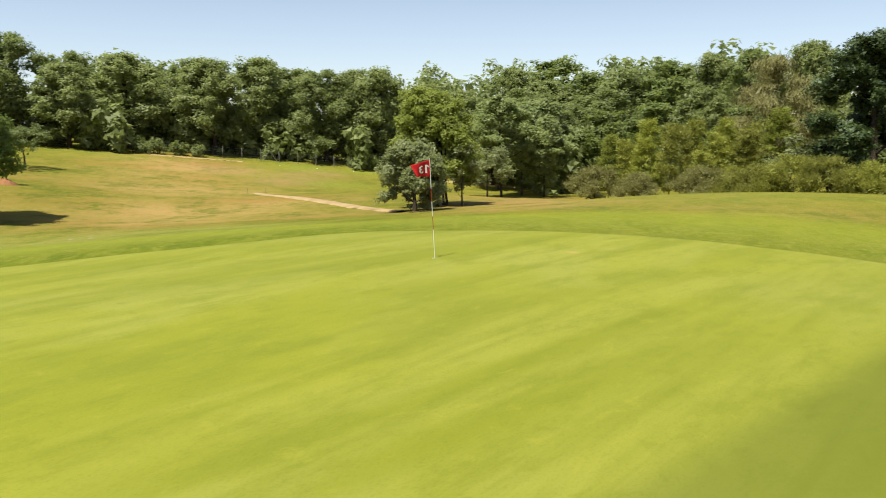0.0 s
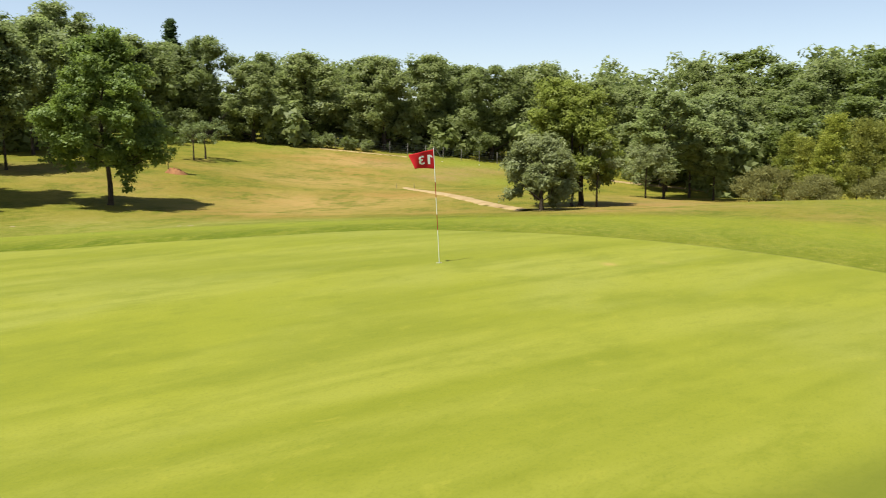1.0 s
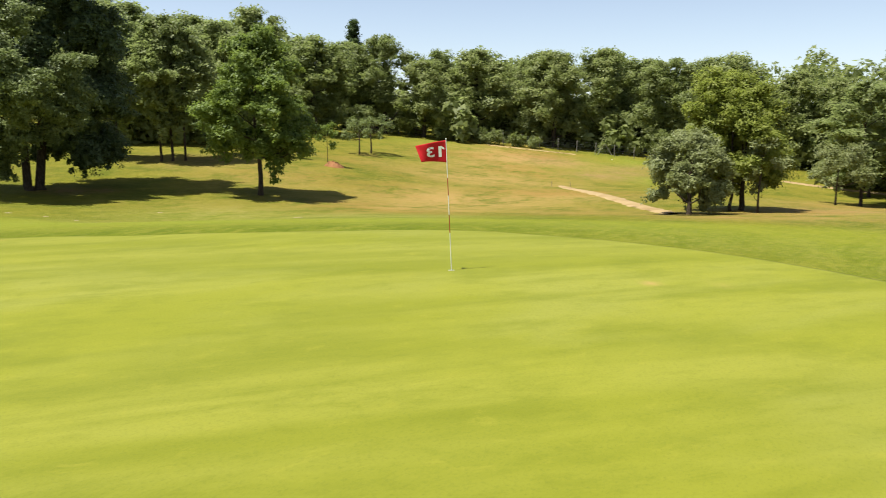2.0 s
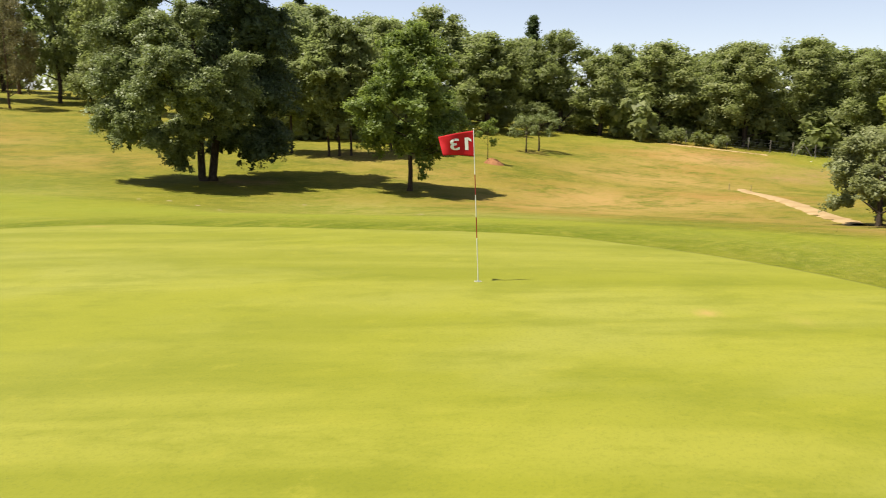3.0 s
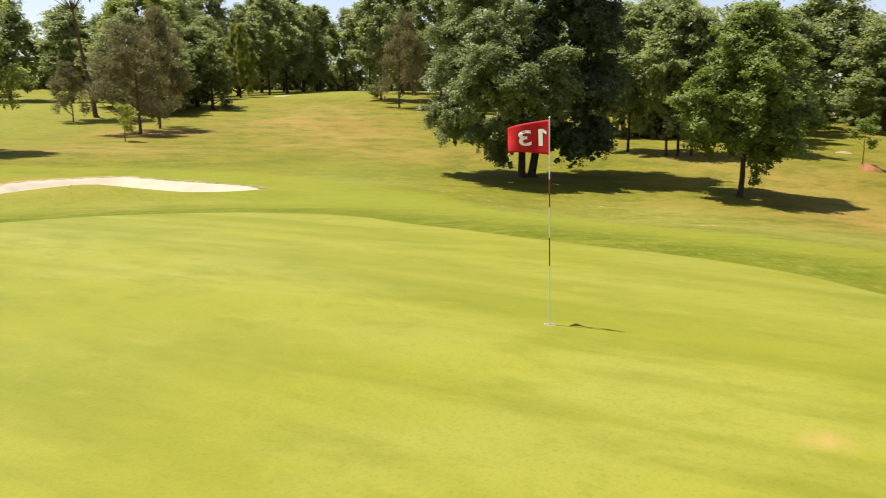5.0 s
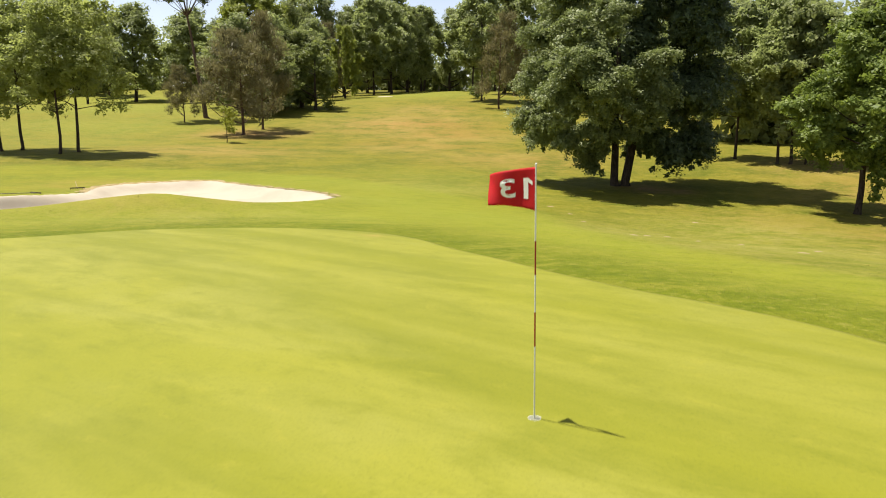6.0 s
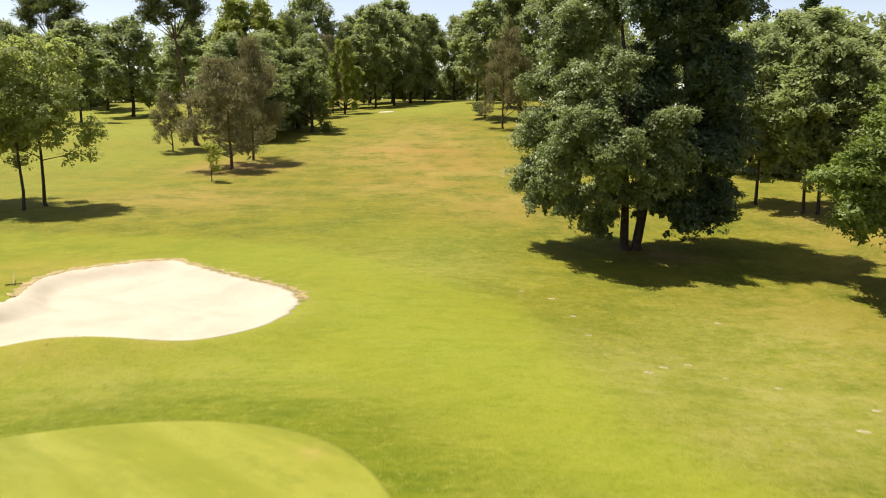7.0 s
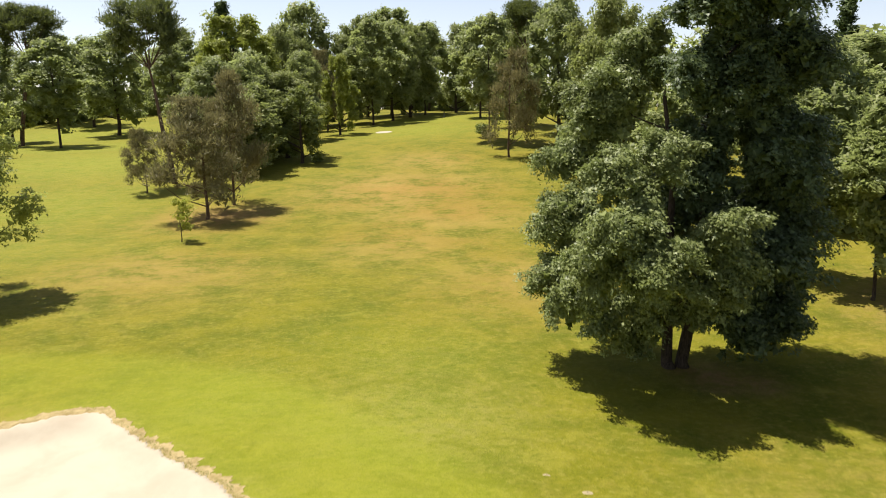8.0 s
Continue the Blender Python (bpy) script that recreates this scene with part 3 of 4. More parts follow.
def sub_clumps(rng, c, size, count):
    """A bough's foliage: clumps of many sizes over its upper and outer side."""
    made = []
    out = np.array([c[0], c[1], 0.0])
    out /= np.linalg.norm(out) + 0.3
    for k, d in enumerate(unit(rng, count) + 0.4 * out + [0, 0, 0.2]):
        d /= np.linalg.norm(d) + 1e-9
        big = rng.uniform(0.5, 0.72) if k % 3 == 0 else rng.uniform(0.26, 0.5)
        made.append((c + d * size * (1.12 - big) * rng.uniform(0.75, 1.2) * np.array([1, 1, 0.85]), size * big))
    return made


def plumes(rng, c, size, count):
    """A bough's foliage as nodding branchlets, each a string of small clumps that thins to its tip."""
    made = []
    out = np.array([c[0], c[1], 0.0])
    out /= np.linalg.norm(out) + 0.6
    for d in unit(rng, count) + 0.75 * out + [0, 0, 0.15]:
        d /= np.linalg.norm(d) + 1e-9
        far, sag = size * rng.uniform(0.75, 1.25), size * rng.uniform(0.15, 0.55)
        for s in (0.22, 0.48, 0.74, 1.0):
            p = c + d * far * s * np.array([1, 1, 0.9]) - [0, 0, sag * s * s] + rng.normal(0, 0.05 * size, 3)
            made.append((p, size * (0.40 - 0.20 * s) * rng.uniform(0.8, 1.25)))
    return made


def crown_form(rng, shape, low, top, radius, clumps, lump, plume=0):
    """Boughs through the crown, each of small clumps of foliage: centre and radius of each clump."""
    made, prof, count = [], PROFILES[shape], max(6, clumps // 3)
    for k in range(count):
        u = ((k + rng.uniform(0.0, 1.0)) / count) ** 0.85
        a = 2.399963 * k + rng.normal(0, 0.4)
        size = radius * lump * rng.uniform(1.05, 1.7) * (0.65 + 0.35 * prof(u))
        reach = max(0.12 * radius, radius * prof(u) * rng.uniform(0.92, 1.12) - 0.72 * size)
        if rng.random() < 0.12:
            reach *= rng.uniform(0.1, 0.5)
        c = np.array([reach * math.cos(a), reach * math.sin(a), min(low + (top - low) * (0.05 + 0.92 * u), top - 0.75 * size)])
        made += plumes(rng, c, size, plume) if plume else sub_clumps(rng, c, size, 6)
    return made


def crown_mesh(name, rng, clumps, leaf, cover, slim=0.55, droop=0.0, fill=0.5, corners=4, upright=0.0, spray=12, shag=0.20):
    """Leafy sprays that stand out from each clump and nod at their tips, with oversized cards added within to block
    light.
    """
    where, facing, growing, sizes = [], [], [], []
    for c, r in clumps:
        n = max(8, int(cover * 12.6 * r * r / (leaf * leaf * slim * (1.0 if corners == 4 else 0.8))))
        g = max(2, n // spray)
        d = unit(rng, g)
        d[:, 2] = np.where(rng.random(g) < 0.7, np.abs(d[:, 2]) - 0.15, d[:, 2])
        tilt = d * 0.65 + 0.55 * unit(rng, g) + [0, 0, 0.50]
        reach = r * (1 + 0.20 * np.sin(5 * d[:, 0] + 3.1 * c[0]) * np.sin(4 * d[:, 1] + 2.3 * c[2]) + shag * rng.normal(size=g))
        nod = droop * rng.uniform(0.3, 1.6, g) + 0.10
        along = rng.uniform(0.75 - shag, 1.08, (g, spray))
        p = c + d[:, None] * (reach[:, None] * along)[:, :, None] * np.array([1.06, 1.06, 0.86])
        p += rng.normal(0, 0.75 * leaf, (g, spray, 3)) * [1, 1, 0.6]
        p[:, :, 2] -= r * nod[:, None] * np.clip(along - 0.5, 0, 1) ** 2 * 2.4
        where.append(p.reshape(-1, 3))
        n = g * spray
        facing.append(np.repeat(tilt, spray, axis=0) + 0.32 * unit(rng, n))
        growing.append(np.repeat(d * 0.8 + [0, 0, upright], spray, axis=0))
        sizes.append(np.full(n, leaf))
        k = max(3, int(n * fill * 0.14))
        q = c * [0.86, 0.86, 1] + unit(rng, k) * (r * 0.62 * rng.random((k, 1)) ** 0.4) - [0, 0, 0.3 * r]
        where.append(q)
        facing.append(unit(rng, k))
        growing.append(unit(rng, k))
        sizes.append(np.full(k, 2.4 * leaf))
    grow = np.concatenate(growing) if upright else None
    v, q = leaf_cards(rng, np.concatenate(where), np.concatenate(facing), np.concatenate(sizes), slim, grow, corners)
    return mesh_from(name, v, q, smooth=False)


def trunk_mesh(rng, tall, girth, low, clumps, stems=((0, 0, 0, 0),), limbs=9, reach=0.74):
    """Tapered stems from the ground with limbs out to the clumps. stems: foot x, y and lean x, y."""
    tubes = []
    lines = []
    for fx, fy, lx, ly in stems:
        h = np.array([-0.35, 0.0, 0.25, 0.12 * tall, 0.3 * tall, 0.5 * tall, 0.72 * tall, reach * tall])
        wob = rng.normal(0, 0.014 * tall, (8, 2)) * np.linspace(0, 1, 8)[:, None]
        f = (np.clip(h, 0, None) / tall)[:, None]
        xy = np.array([[fx, fy]]) + np.array([[lx, ly]]) * f + wob
        line = np.column_stack([xy, h])
        rad = girth * np.array([1.55, 1.35, 1.08, 0.95, 0.78, 0.55, 0.32, 0.08])
        tubes.append(tube(line, rad, 9))
        lines.append(line)
    picks = rng.permutation(len(clumps))[:limbs]
    for n, k in enumerate(picks):
        c, r = clumps[k]
        line = lines[n % len(lines)]
        z0 = np.clip(c[2] - rng.uniform(0.3, 0.7) * np.hypot(c[0], c[1]) - 0.3, 1.05 * low, 0.85 * reach * tall)
        foot = np.array([np.interp(z0, line[:, 2], line[:, 0]), np.interp(z0, line[:, 2], line[:, 1]), z0])
        mid = foot * 0.5 + c * 0.5 + [0, 0, -0.08 * np.hypot(c[0], c[1])] + rng.normal(0, 0.12, 3)
        g = girth * np.interp(z0, [0, tall], [0.46, 0.12])
        tubes.append(tube([foot, foot * 0.7 + mid * 0.3, mid, mid * 0.4 + c * 0.6, c], [g, g * 0.8, g * 0.55, g * 0.35, g * 0.12], 5))
    return joined(tubes)


def tree(name, x, y, tall, radius, leaf_mat, label, category="tree", shape="round", low=0.25, seed=1, leaf=0.4, cover=0.9, clumps=26, lump=0.34, girth=None,
         bark_mat=None, stems=((0, 0, 0, 0),), limbs=9, slim=0.55, droop=0.0, group="", lean=(0, 0), extra=(), boughs=(), fill=0.5, corners=4, upright=0.0, shag=0.20, plume=0):
    """One tree: an Empty at its foot with a trunk and a crown."""
    rng = np.random.default_rng(seed)
    girth = girth or 0.022 * tall + 0.02
    form = crown_form(rng, shape, low * tall, tall, radius, clumps, lump, plume) if not boughs else [c for e in boughs for c in plumes(rng, np.array(e[:3], float), e[3], 13)]
    form = [(c + np.array([lean[0], lean[1], 0]) * (c[2] / tall), r) for c, r in form] + [(np.array(e[:3], float), e[3]) for e in extra]
    root = new(name)
    root.location = (x, y, height(x, y) - 0.02)
    root.rotation_euler = (0, 0, 0)
    v, q = trunk_mesh(rng, tall, girth, low * tall, form, stems, limbs)
    solid("trunk", mesh_from("trunk", v, q), bark_mat or BARK, root)
    solid("crown", crown_mesh("crown", rng, form, leaf, cover, slim, droop, fill, corners, upright, shag=shag), leaf_mat, root)
    return tagged(root, label, category, group)


def again(ob, x, y, tall_by, wide_by, turn, label="", sink=0.03):
    """A copy of a tree at another place, size and turn."""
    c = copy_thing(ob, pose(x, y, height(x, y) - sink, 0, 0, turn) @ Matrix.Diagonal((wide_by, wide_by, tall_by, 1)))
    return tagged(c, label) if label else c


# the big twin-stemmed tree beside the fairway, and its darker neighbour behind
tree("alder_tree", 7.84, 38.6, 16.5, 5.0, LEAF_GREY, "broad tree with grey-green leaves close to a dark neighbour", low=0.20, seed=11, leaf=0.15, cover=0.76, corners=3,
     girth=0.23, stems=((0, 0, -0.7, 0.4),), limbs=12, droop=0.9, fill=1.1, shag=0.26,
     boughs=((-4.7, 0.3, 4.4, 1.6), (-4.3, -1.5, 3.7, 1.2), (-4.5, 1.0, 7.0, 1.8), (-5.0, -0.6, 2.9, 0.6), (-3.4, -2.6, 3.0, 0.8), (-3.4, 2.5, 9.6, 2.2), (-3.5, -3.0, 5.8, 1.7), (-2.2, -3.6, 7.5, 1.7), (-1.2, -3.9, 5.2, 1.5),
             (-2.8, -2.5, 9.0, 1.6), (0.3, -3.4, 4.4, 1.2), (0.8, -3.8, 7.0, 1.5), (1.1, -3.8, 5.4, 1.2), (-1.9, -1.4, 2.2, 0.8), (-1.55, -0.5, 1.45, 0.55), (-1.95, -0.8, 1.9, 0.6), (-1.15, -0.4, 1.95, 0.6), (-1.5, -1.8, 3.6, 1.2), (-0.4, -2.4, 3.2, 0.8), (-1.1, -0.6, 3.1, 0.9), (-2.7, -0.4, 3.0, 0.9), (-3.1, -4.4, 7.0, 1.4), (-1.7, -5.0, 6.0, 1.3), (-2.2, 0.8, 12.0, 2.2), (-1.2, 1.8, 14.2, 1.9), (-3.3, 1.4, 11.6, 1.5), (-0.9, -2.2, 9.6, 1.5), (-2.6, 1.6, 5.6, 1.8)))
# dark leaves, toned down further to carry the crown's shaded front
tree("dark_poplar_tree", 8.36, 38.75, 20.5, 4.3, LEAF_TALL_SHADE, "tall dark green tree, leaves deepened for its shaded front, shading the grass below", low=0.17, seed=12, leaf=0.17, cover=0.74, corners=3,
     girth=0.25, stems=((-0.02, 0, 1.9, 0.6),), limbs=14, droop=0.8, fill=1.2, shag=0.26,
     boughs=((2.4, -1.4, 2.4, 1.2), (1.2, -1.6, 3.1, 1.0), (3.0, 0.6, 1.9, 0.8), (3.7, -0.6, 2.7, 1.3), (4.3, 1.0, 3.2, 1.4), (1.2, 0.9, 3.0, 1.3), (0.9, -1.7, 4.6, 1.4), (1.1, -1.5, 6.2, 1.8), (3.2, -1.4, 5.4, 1.9), (4.1, 0.8, 6.8, 1.8), (2.6, 2.0, 6.5, 2.2), (0.1, 1.5, 7.5, 1.9),
             (0.4, -0.4, 9.4, 1.8), (2.7, -0.9, 9.2, 2.0), (4.2, 0.4, 10.4, 1.9), (2.4, 1.8, 11, 2.4), (-0.4, -0.8, 12.8, 1.8), (1.6, -0.6, 12.6, 2.0), (3.7, -0.6, 13.8, 2.0), (2.0, 1.5, 15.0, 2.3), (0.2, -1.0, 15.8, 1.9), (2.4, -1.4, 16.4, 2.1), (3.9, 0.4, 17.0, 1.6), (1.4, 0.2, 19.4, 1.5)))
tree("oak_tree", 18.06, 30.5, 10.2, 3.5, LEAF_OAK, "young oak with a full rounded crown on dry grass", shape="oak", low=0.22, seed=13, plume=5, leaf=0.18, cover=0.95, corners=3,
     clumps=88, lump=0.30, girth=0.15, limbs=16, lean=(0.15, -0.1), fill=0.8,
     extra=((1.6, -0.6, 2.9, 0.7), (-0.9, -1.2, 2.9, 0.7), (2.0, 0.6, 3.1, 0.8), (0.2, 1.4, 2.9, 0.8)))
# the pair by the path
tree("willow_tree", 27.2, 6.9, 4.4, 2.0, LEAF_WILLOW, "small bushy grey-green willow beside the sandy path", shape="round", low=0.12, seed=14, plume=5, leaf=0.15, cover=0.9, corners=3, clumps=60, lump=0.33, girth=0.12, limbs=7, fill=0.9)
tree("poplar_tree", 32.4, 6.2, 7.7, 3.1, LEAF_POPLAR, "bright yellow-green poplar on several slim stems", shape="egg", low=0.12, seed=15, leaf=0.155, cover=1.0, corners=3, fill=1.2, clumps=90, lump=0.29, girth=0.085,
     stems=((-0.6, 0.2, -0.3, 0), (0.1, -0.2, 0.1, 0), (0.7, 0.1, 0.5, 0)), limbs=6, lean=(0, 1.1))
tree("willow_tree", 30.6, 4.6, 4.2, 1.3, LEAF_WILLOW, "slender grey-green willow by the poplar", shape="oval", low=0.14, seed=16, leaf=0.16, cover=0.6, clumps=16, lump=0.36, girth=0.06, limbs=6)
# small trees on the slope
umbel = tree("small_tree", 47.5, 51.1, 4.2, 2.1, LEAF_GREY, "low spreading tree with a flat grey-green crown", shape="flat", low=0.40, seed=17, leaf=0.17, cover=0.45, fill=0.2, droop=0.5, clumps=22, lump=0.28, girth=0.10, limbs=10, group="small flat-crowned trees")
again(umbel, 45.0, 50.3, 0.95, 0.85, 130)
tree("sapling", 31.9, 40.2, 3.9, 1.05, LEAF_OAK, "thin young sapling in a heap of red soil", shape="oval", low=0.34, seed=18, leaf=0.15, cover=0.16, clumps=14, lump=0.4, girth=0.035, limbs=9)
tree("sapling", -23.8, 61.2, 3.5, 1.15, LEAF_YELLOW, "yellow-green sapling under the dry pines", shape="oval", low=0.25, seed=19, leaf=0.17, cover=0.22, clumps=14, lump=0.4, girth=0.04, limbs=8)
tree("small_tree", 56.6, 6.5, 5.0, 2.4, LEAF_WILLOW, "small grey-leaved tree with a dense skirt of shoots", shape="round", low=0.28, seed=20, leaf=0.20, cover=0.7, clumps=26, lump=0.32, girth=0.08, limbs=9)
# west of the fairway
ash = tree("ash_tree", -29.3, 45.7, 11.2, 4.0, LEAF_ASH, "slender ash with airy light green foliage", shape="egg", low=0.26, seed=21, corners=3, fill=0.15, leaf=0.20, cover=0.42, clumps=60, lump=0.26, girth=0.11, limbs=14, lean=(0.6, 0), group="ash trees beside the fairway")
again(ash, -29.6, 43.9, 0.93, 0.9, 100)
again(ash, -34.3, 47.0, 0.98, 1.0, 200)
again(ash, -35.0, 45.6, 0.85, 0.9, 290)
pine = tree("dry_pine", -25.0, 69.6, 10.8, 4.1, NEEDLE_BROWN, "pine with thin brown withering needles", shape="pine", low=0.10, seed=22, corners=3, upright=0.55, leaf=0.36, cover=0.62, slim=0.30, clumps=84, lump=0.25, girth=0.15, bark_mat=BARK_PINE, limbs=14, lean=(-1.2, 0), fill=0.2, group="withering pines")
again(pine, -24.6, 75.4, 1.17, 0.85, 120)
again(pine, -35.4, 80.1, 0.62, 0.5, 60)
again(pine, 2.3, 99.7, 1.24, 0.86, 200)
again(pine, -29.4, 139.2, 1.35, 0.85, 20)
tall_pine = tree("umbrella_pine", -34.6, 85.2, 19.6, 3.6, NEEDLE_DARK, "tall pine with a bare trunk and a flat dark crown", shape="flat", low=0.72, seed=23, corners=3, upright=0.5, leaf=0.42, cover=1.15, slim=0.32, clumps=54, lump=0.30, girth=0.27, bark_mat=BARK_PINE, limbs=14, stems=((0, 0, -2.6, 0.3),), lean=(-2.6, 0.3), group="tall pines")
again(tall_pine, 5.5, 122.3, 0.98, 0.95, 90)
again(tall_pine, -83.0, 132.5, 1.22, 1.4, 200)
conifer = tree("conifer", 72.7, 80.8, 17.0, 2.8, LEAF_DARK, "dark pointed conifer rising above the treeline", shape="spire", low=0.12, seed=24, corners=3, leaf=0.34, cover=0.8, clumps=170, lump=0.17, girth=0.20, group="pointed conifers")
again(conifer, 40.5, 96.0, 1.1, 1.0, 50)
again(conifer, -44.5, 130.5, 1.35, 1.2, 10)

# woodland trees: four models, repeated
wood_a = tree("woodland_tree", 68.6, 70.0, 14.2, 5.8, LEAF_WOOD, "broad woodland tree behind the wire fence", shape="round", low=0.03, seed=31, shag=0.10, corners=3, fill=1.3, leaf=0.31, cover=0.55, clumps=58, lump=0.27, limbs=8, extra=((0.3, -0.2, 4.3, 1.7), (-0.3, 0.3, 7.1, 1.9), (0.2, 0.2, 9.7, 1.8), (-0.1, -0.2, 11.9, 1.4)), group="woodland trees behind the fence")
wood_b = tree("woodland_tree", 81.2, 70.5, 13.0, 4.8, LEAF_WOOD, "full woodland tree behind the wire fence", shape="egg", low=0.03, seed=32, shag=0.10, corners=3, fill=1.3, leaf=0.31, cover=0.55, clumps=54, lump=0.28, limbs=8, extra=((0.3, -0.2, 3.9, 1.7), (-0.3, 0.3, 6.5, 1.9), (0.2, 0.2, 8.8, 1.8), (-0.1, -0.2, 10.9, 1.4)), group="woodland trees behind the fence")
wood_c = tree("woodland_tree", 85.4, 53.6, 13.5, 4.8, LEAF_WOOD, "broad woodland tree behind the wire fence", shape="round", low=0.10, seed=33, shag=0.10, corners=3, fill=1.3, leaf=0.31, cover=0.55, clumps=52, lump=0.30, limbs=8, extra=((0.3, -0.2, 4, 1.7), (-0.3, 0.3, 6.8, 1.9), (0.2, 0.2, 9.2, 1.8), (-0.1, -0.2, 11.3, 1.4)), group="woodland trees behind the fence")
wood_d = tree("woodland_tree", 84.1, 9.6, 12.0, 4.0, LEAF_BRIGHT, "fresh green woodland tree on the hillside", shape="egg", low=0.03, seed=34, shag=0.10, corners=3, fill=1.3, leaf=0.31, cover=0.55, clumps=50, lump=0.29, limbs=8, group="woodland trees on the hillside")
grove = tree("grove_tree", 18.8, 50.4, 11.4, 3.3, LEAF_GROVE_HAZE, "slim-stemmed tree in the shady grove beyond the oak", shape="egg", low=0.26, seed=35, plume=5, corners=3, fill=0.25, leaf=0.32, cover=0.48, clumps=50, lump=0.28, girth=0.11, limbs=14, group="trees of the grove")
# paler grey-green leaves put distance haze into the colour
park = tree("parkland_tree", -72.1, 103.4, 14.0, 4.9, LEAF_GROVE_HAZE, "large tree with a clear trunk on the open grass", shape="egg", low=0.15, seed=36, shag=0.10, corners=3, fill=1.3, leaf=0.36, cover=0.58, clumps=52, lump=0.28, girth=0.24, limbs=9, extra=((0, 0, 4.4, 1.7), (0.3, 0.2, 6.8, 1.9), (-0.2, 0, 9.2, 1.8), (0.1, 0.3, 11.6, 1.4)), group="trees on the open grass")
MODELS = {"p": (park, 14.0, 4.9), "a": (wood_a, 14.2, 5.8), "b": (wood_b, 13.0, 4.8), "c": (wood_c, 13.5, 4.8), "d": (wood_d, 12.0, 4.0), "g": (grove, 11.0, 3.2)}


def woods(rows, models, label, seed, group, grow=1.0):
    rng = random.Random(seed)
    for n, (x, y, tall, radius) in enumerate(rows):
        ob, t0, r0 = MODELS[models[n % len(models)]]
        tagged(again(ob, x, y, grow * tall / t0, 1.18 * radius / r0, rng.uniform(0, 360), label), group=group)


woods([(79.3, 61.2, 13.3, 5.4), (90.9, 60, 12.4, 4.4), (83.8, 50.2, 13.5, 4.6), (90, 46, 14.8, 5.0), (101, 44.2, 13.9, 4.6), (92.3, 36.3, 14, 5.1), (104.2, 35.4, 14.4, 4.8), (96.8, 29, 15.2, 5.2),
       (102.2, 22.4, 13.3, 5.0), (108.1, 18.2, 12.5, 4.6), (55.5, 70.5, 12.7, 5.3), (57.9, 87.3, 17.3, 6.4), (45.7, 83.2, 14.8, 5.6), (96.5, 49.4, 14.7, 5.1), (68, 78, 13, 5), (70.5, 64, 11, 4.2)],
      "bacb", "broad woodland tree behind the wire fence", 3, "woodland trees behind the fence")
woods([(89.6, 5.4, 11.5, 4.6), (84.9, -0.4, 11.2, 4.4), (80, -4.9, 10, 4), (119.7, 4.7, 14.2, 6.3), (120, -3.6, 15.5, 6.6), (134.1, 12.5, 15.8, 6), (139.8, 3.5, 17.5, 8.5), (114.8, -9.4, 15.9, 5.6), (112.3, -15.8, 16.5, 5.8),
       (108.6, -21.7, 16.9, 5.2), (84.6, -11.6, 10.6, 4.6), (84, -17.3, 11.8, 4.4), (92.9, -24.7, 16.3, 3.8), (76.7, -27.8, 15.1, 3.8), (71.4, -19.8, 8.9, 3.3), (100, -6, 13, 5.2), (99, -15, 14, 5.2), (102, 4, 12.5, 5)],
      "dadb", "green woodland tree on the wooded hillside", 4, "woodland trees on the hillside")
woods([(62.8, 5.9, 10.4, 3.6), (69.5, 4.3, 10, 3), (74.5, 2.3, 11, 3.6), (78, 8, 11, 3.6), (66, 1.5, 8.5, 2.4)], "g", "slim-stemmed tree at the woodland edge", 5, "slim trees at the woodland edge")
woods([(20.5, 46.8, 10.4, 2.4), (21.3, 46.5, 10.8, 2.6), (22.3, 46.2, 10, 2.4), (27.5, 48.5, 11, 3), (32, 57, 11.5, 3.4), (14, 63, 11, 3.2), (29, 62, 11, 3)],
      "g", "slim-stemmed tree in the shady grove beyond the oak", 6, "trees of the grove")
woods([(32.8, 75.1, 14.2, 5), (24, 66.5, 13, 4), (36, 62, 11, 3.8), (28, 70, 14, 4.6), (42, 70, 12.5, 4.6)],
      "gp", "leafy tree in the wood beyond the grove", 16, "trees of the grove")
bright = tree("tall_tree", -39.2, 120.9, 20.1, 8.2, LEAF_POPLAR, "tall full tree with bright green leaves by the fairway", shape="egg", low=0.06, seed=37, plume=5, corners=3, fill=0.8, leaf=0.42, cover=0.8, clumps=70, lump=0.25, limbs=8)
# the paler models along this row stand in for haze
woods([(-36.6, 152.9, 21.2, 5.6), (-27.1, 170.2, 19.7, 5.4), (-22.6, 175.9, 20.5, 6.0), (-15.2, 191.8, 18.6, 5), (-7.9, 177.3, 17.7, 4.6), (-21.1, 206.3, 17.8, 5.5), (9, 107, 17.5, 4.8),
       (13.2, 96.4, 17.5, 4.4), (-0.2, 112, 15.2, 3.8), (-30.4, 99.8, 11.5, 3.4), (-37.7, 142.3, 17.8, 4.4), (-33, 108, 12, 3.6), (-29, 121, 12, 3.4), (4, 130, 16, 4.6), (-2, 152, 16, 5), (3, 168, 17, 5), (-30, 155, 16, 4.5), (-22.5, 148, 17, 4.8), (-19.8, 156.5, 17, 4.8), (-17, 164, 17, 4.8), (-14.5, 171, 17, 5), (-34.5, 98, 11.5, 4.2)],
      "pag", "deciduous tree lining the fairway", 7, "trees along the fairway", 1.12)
again(wood_d, -23.6, 97.8, 0.80, 0.78, 40, "small fresh green tree at the edge of the fairway")
again(bright, -24.9, 128.2, 0.66, 0.42, 70, "yellow-green tree among darker ones by the fairway")
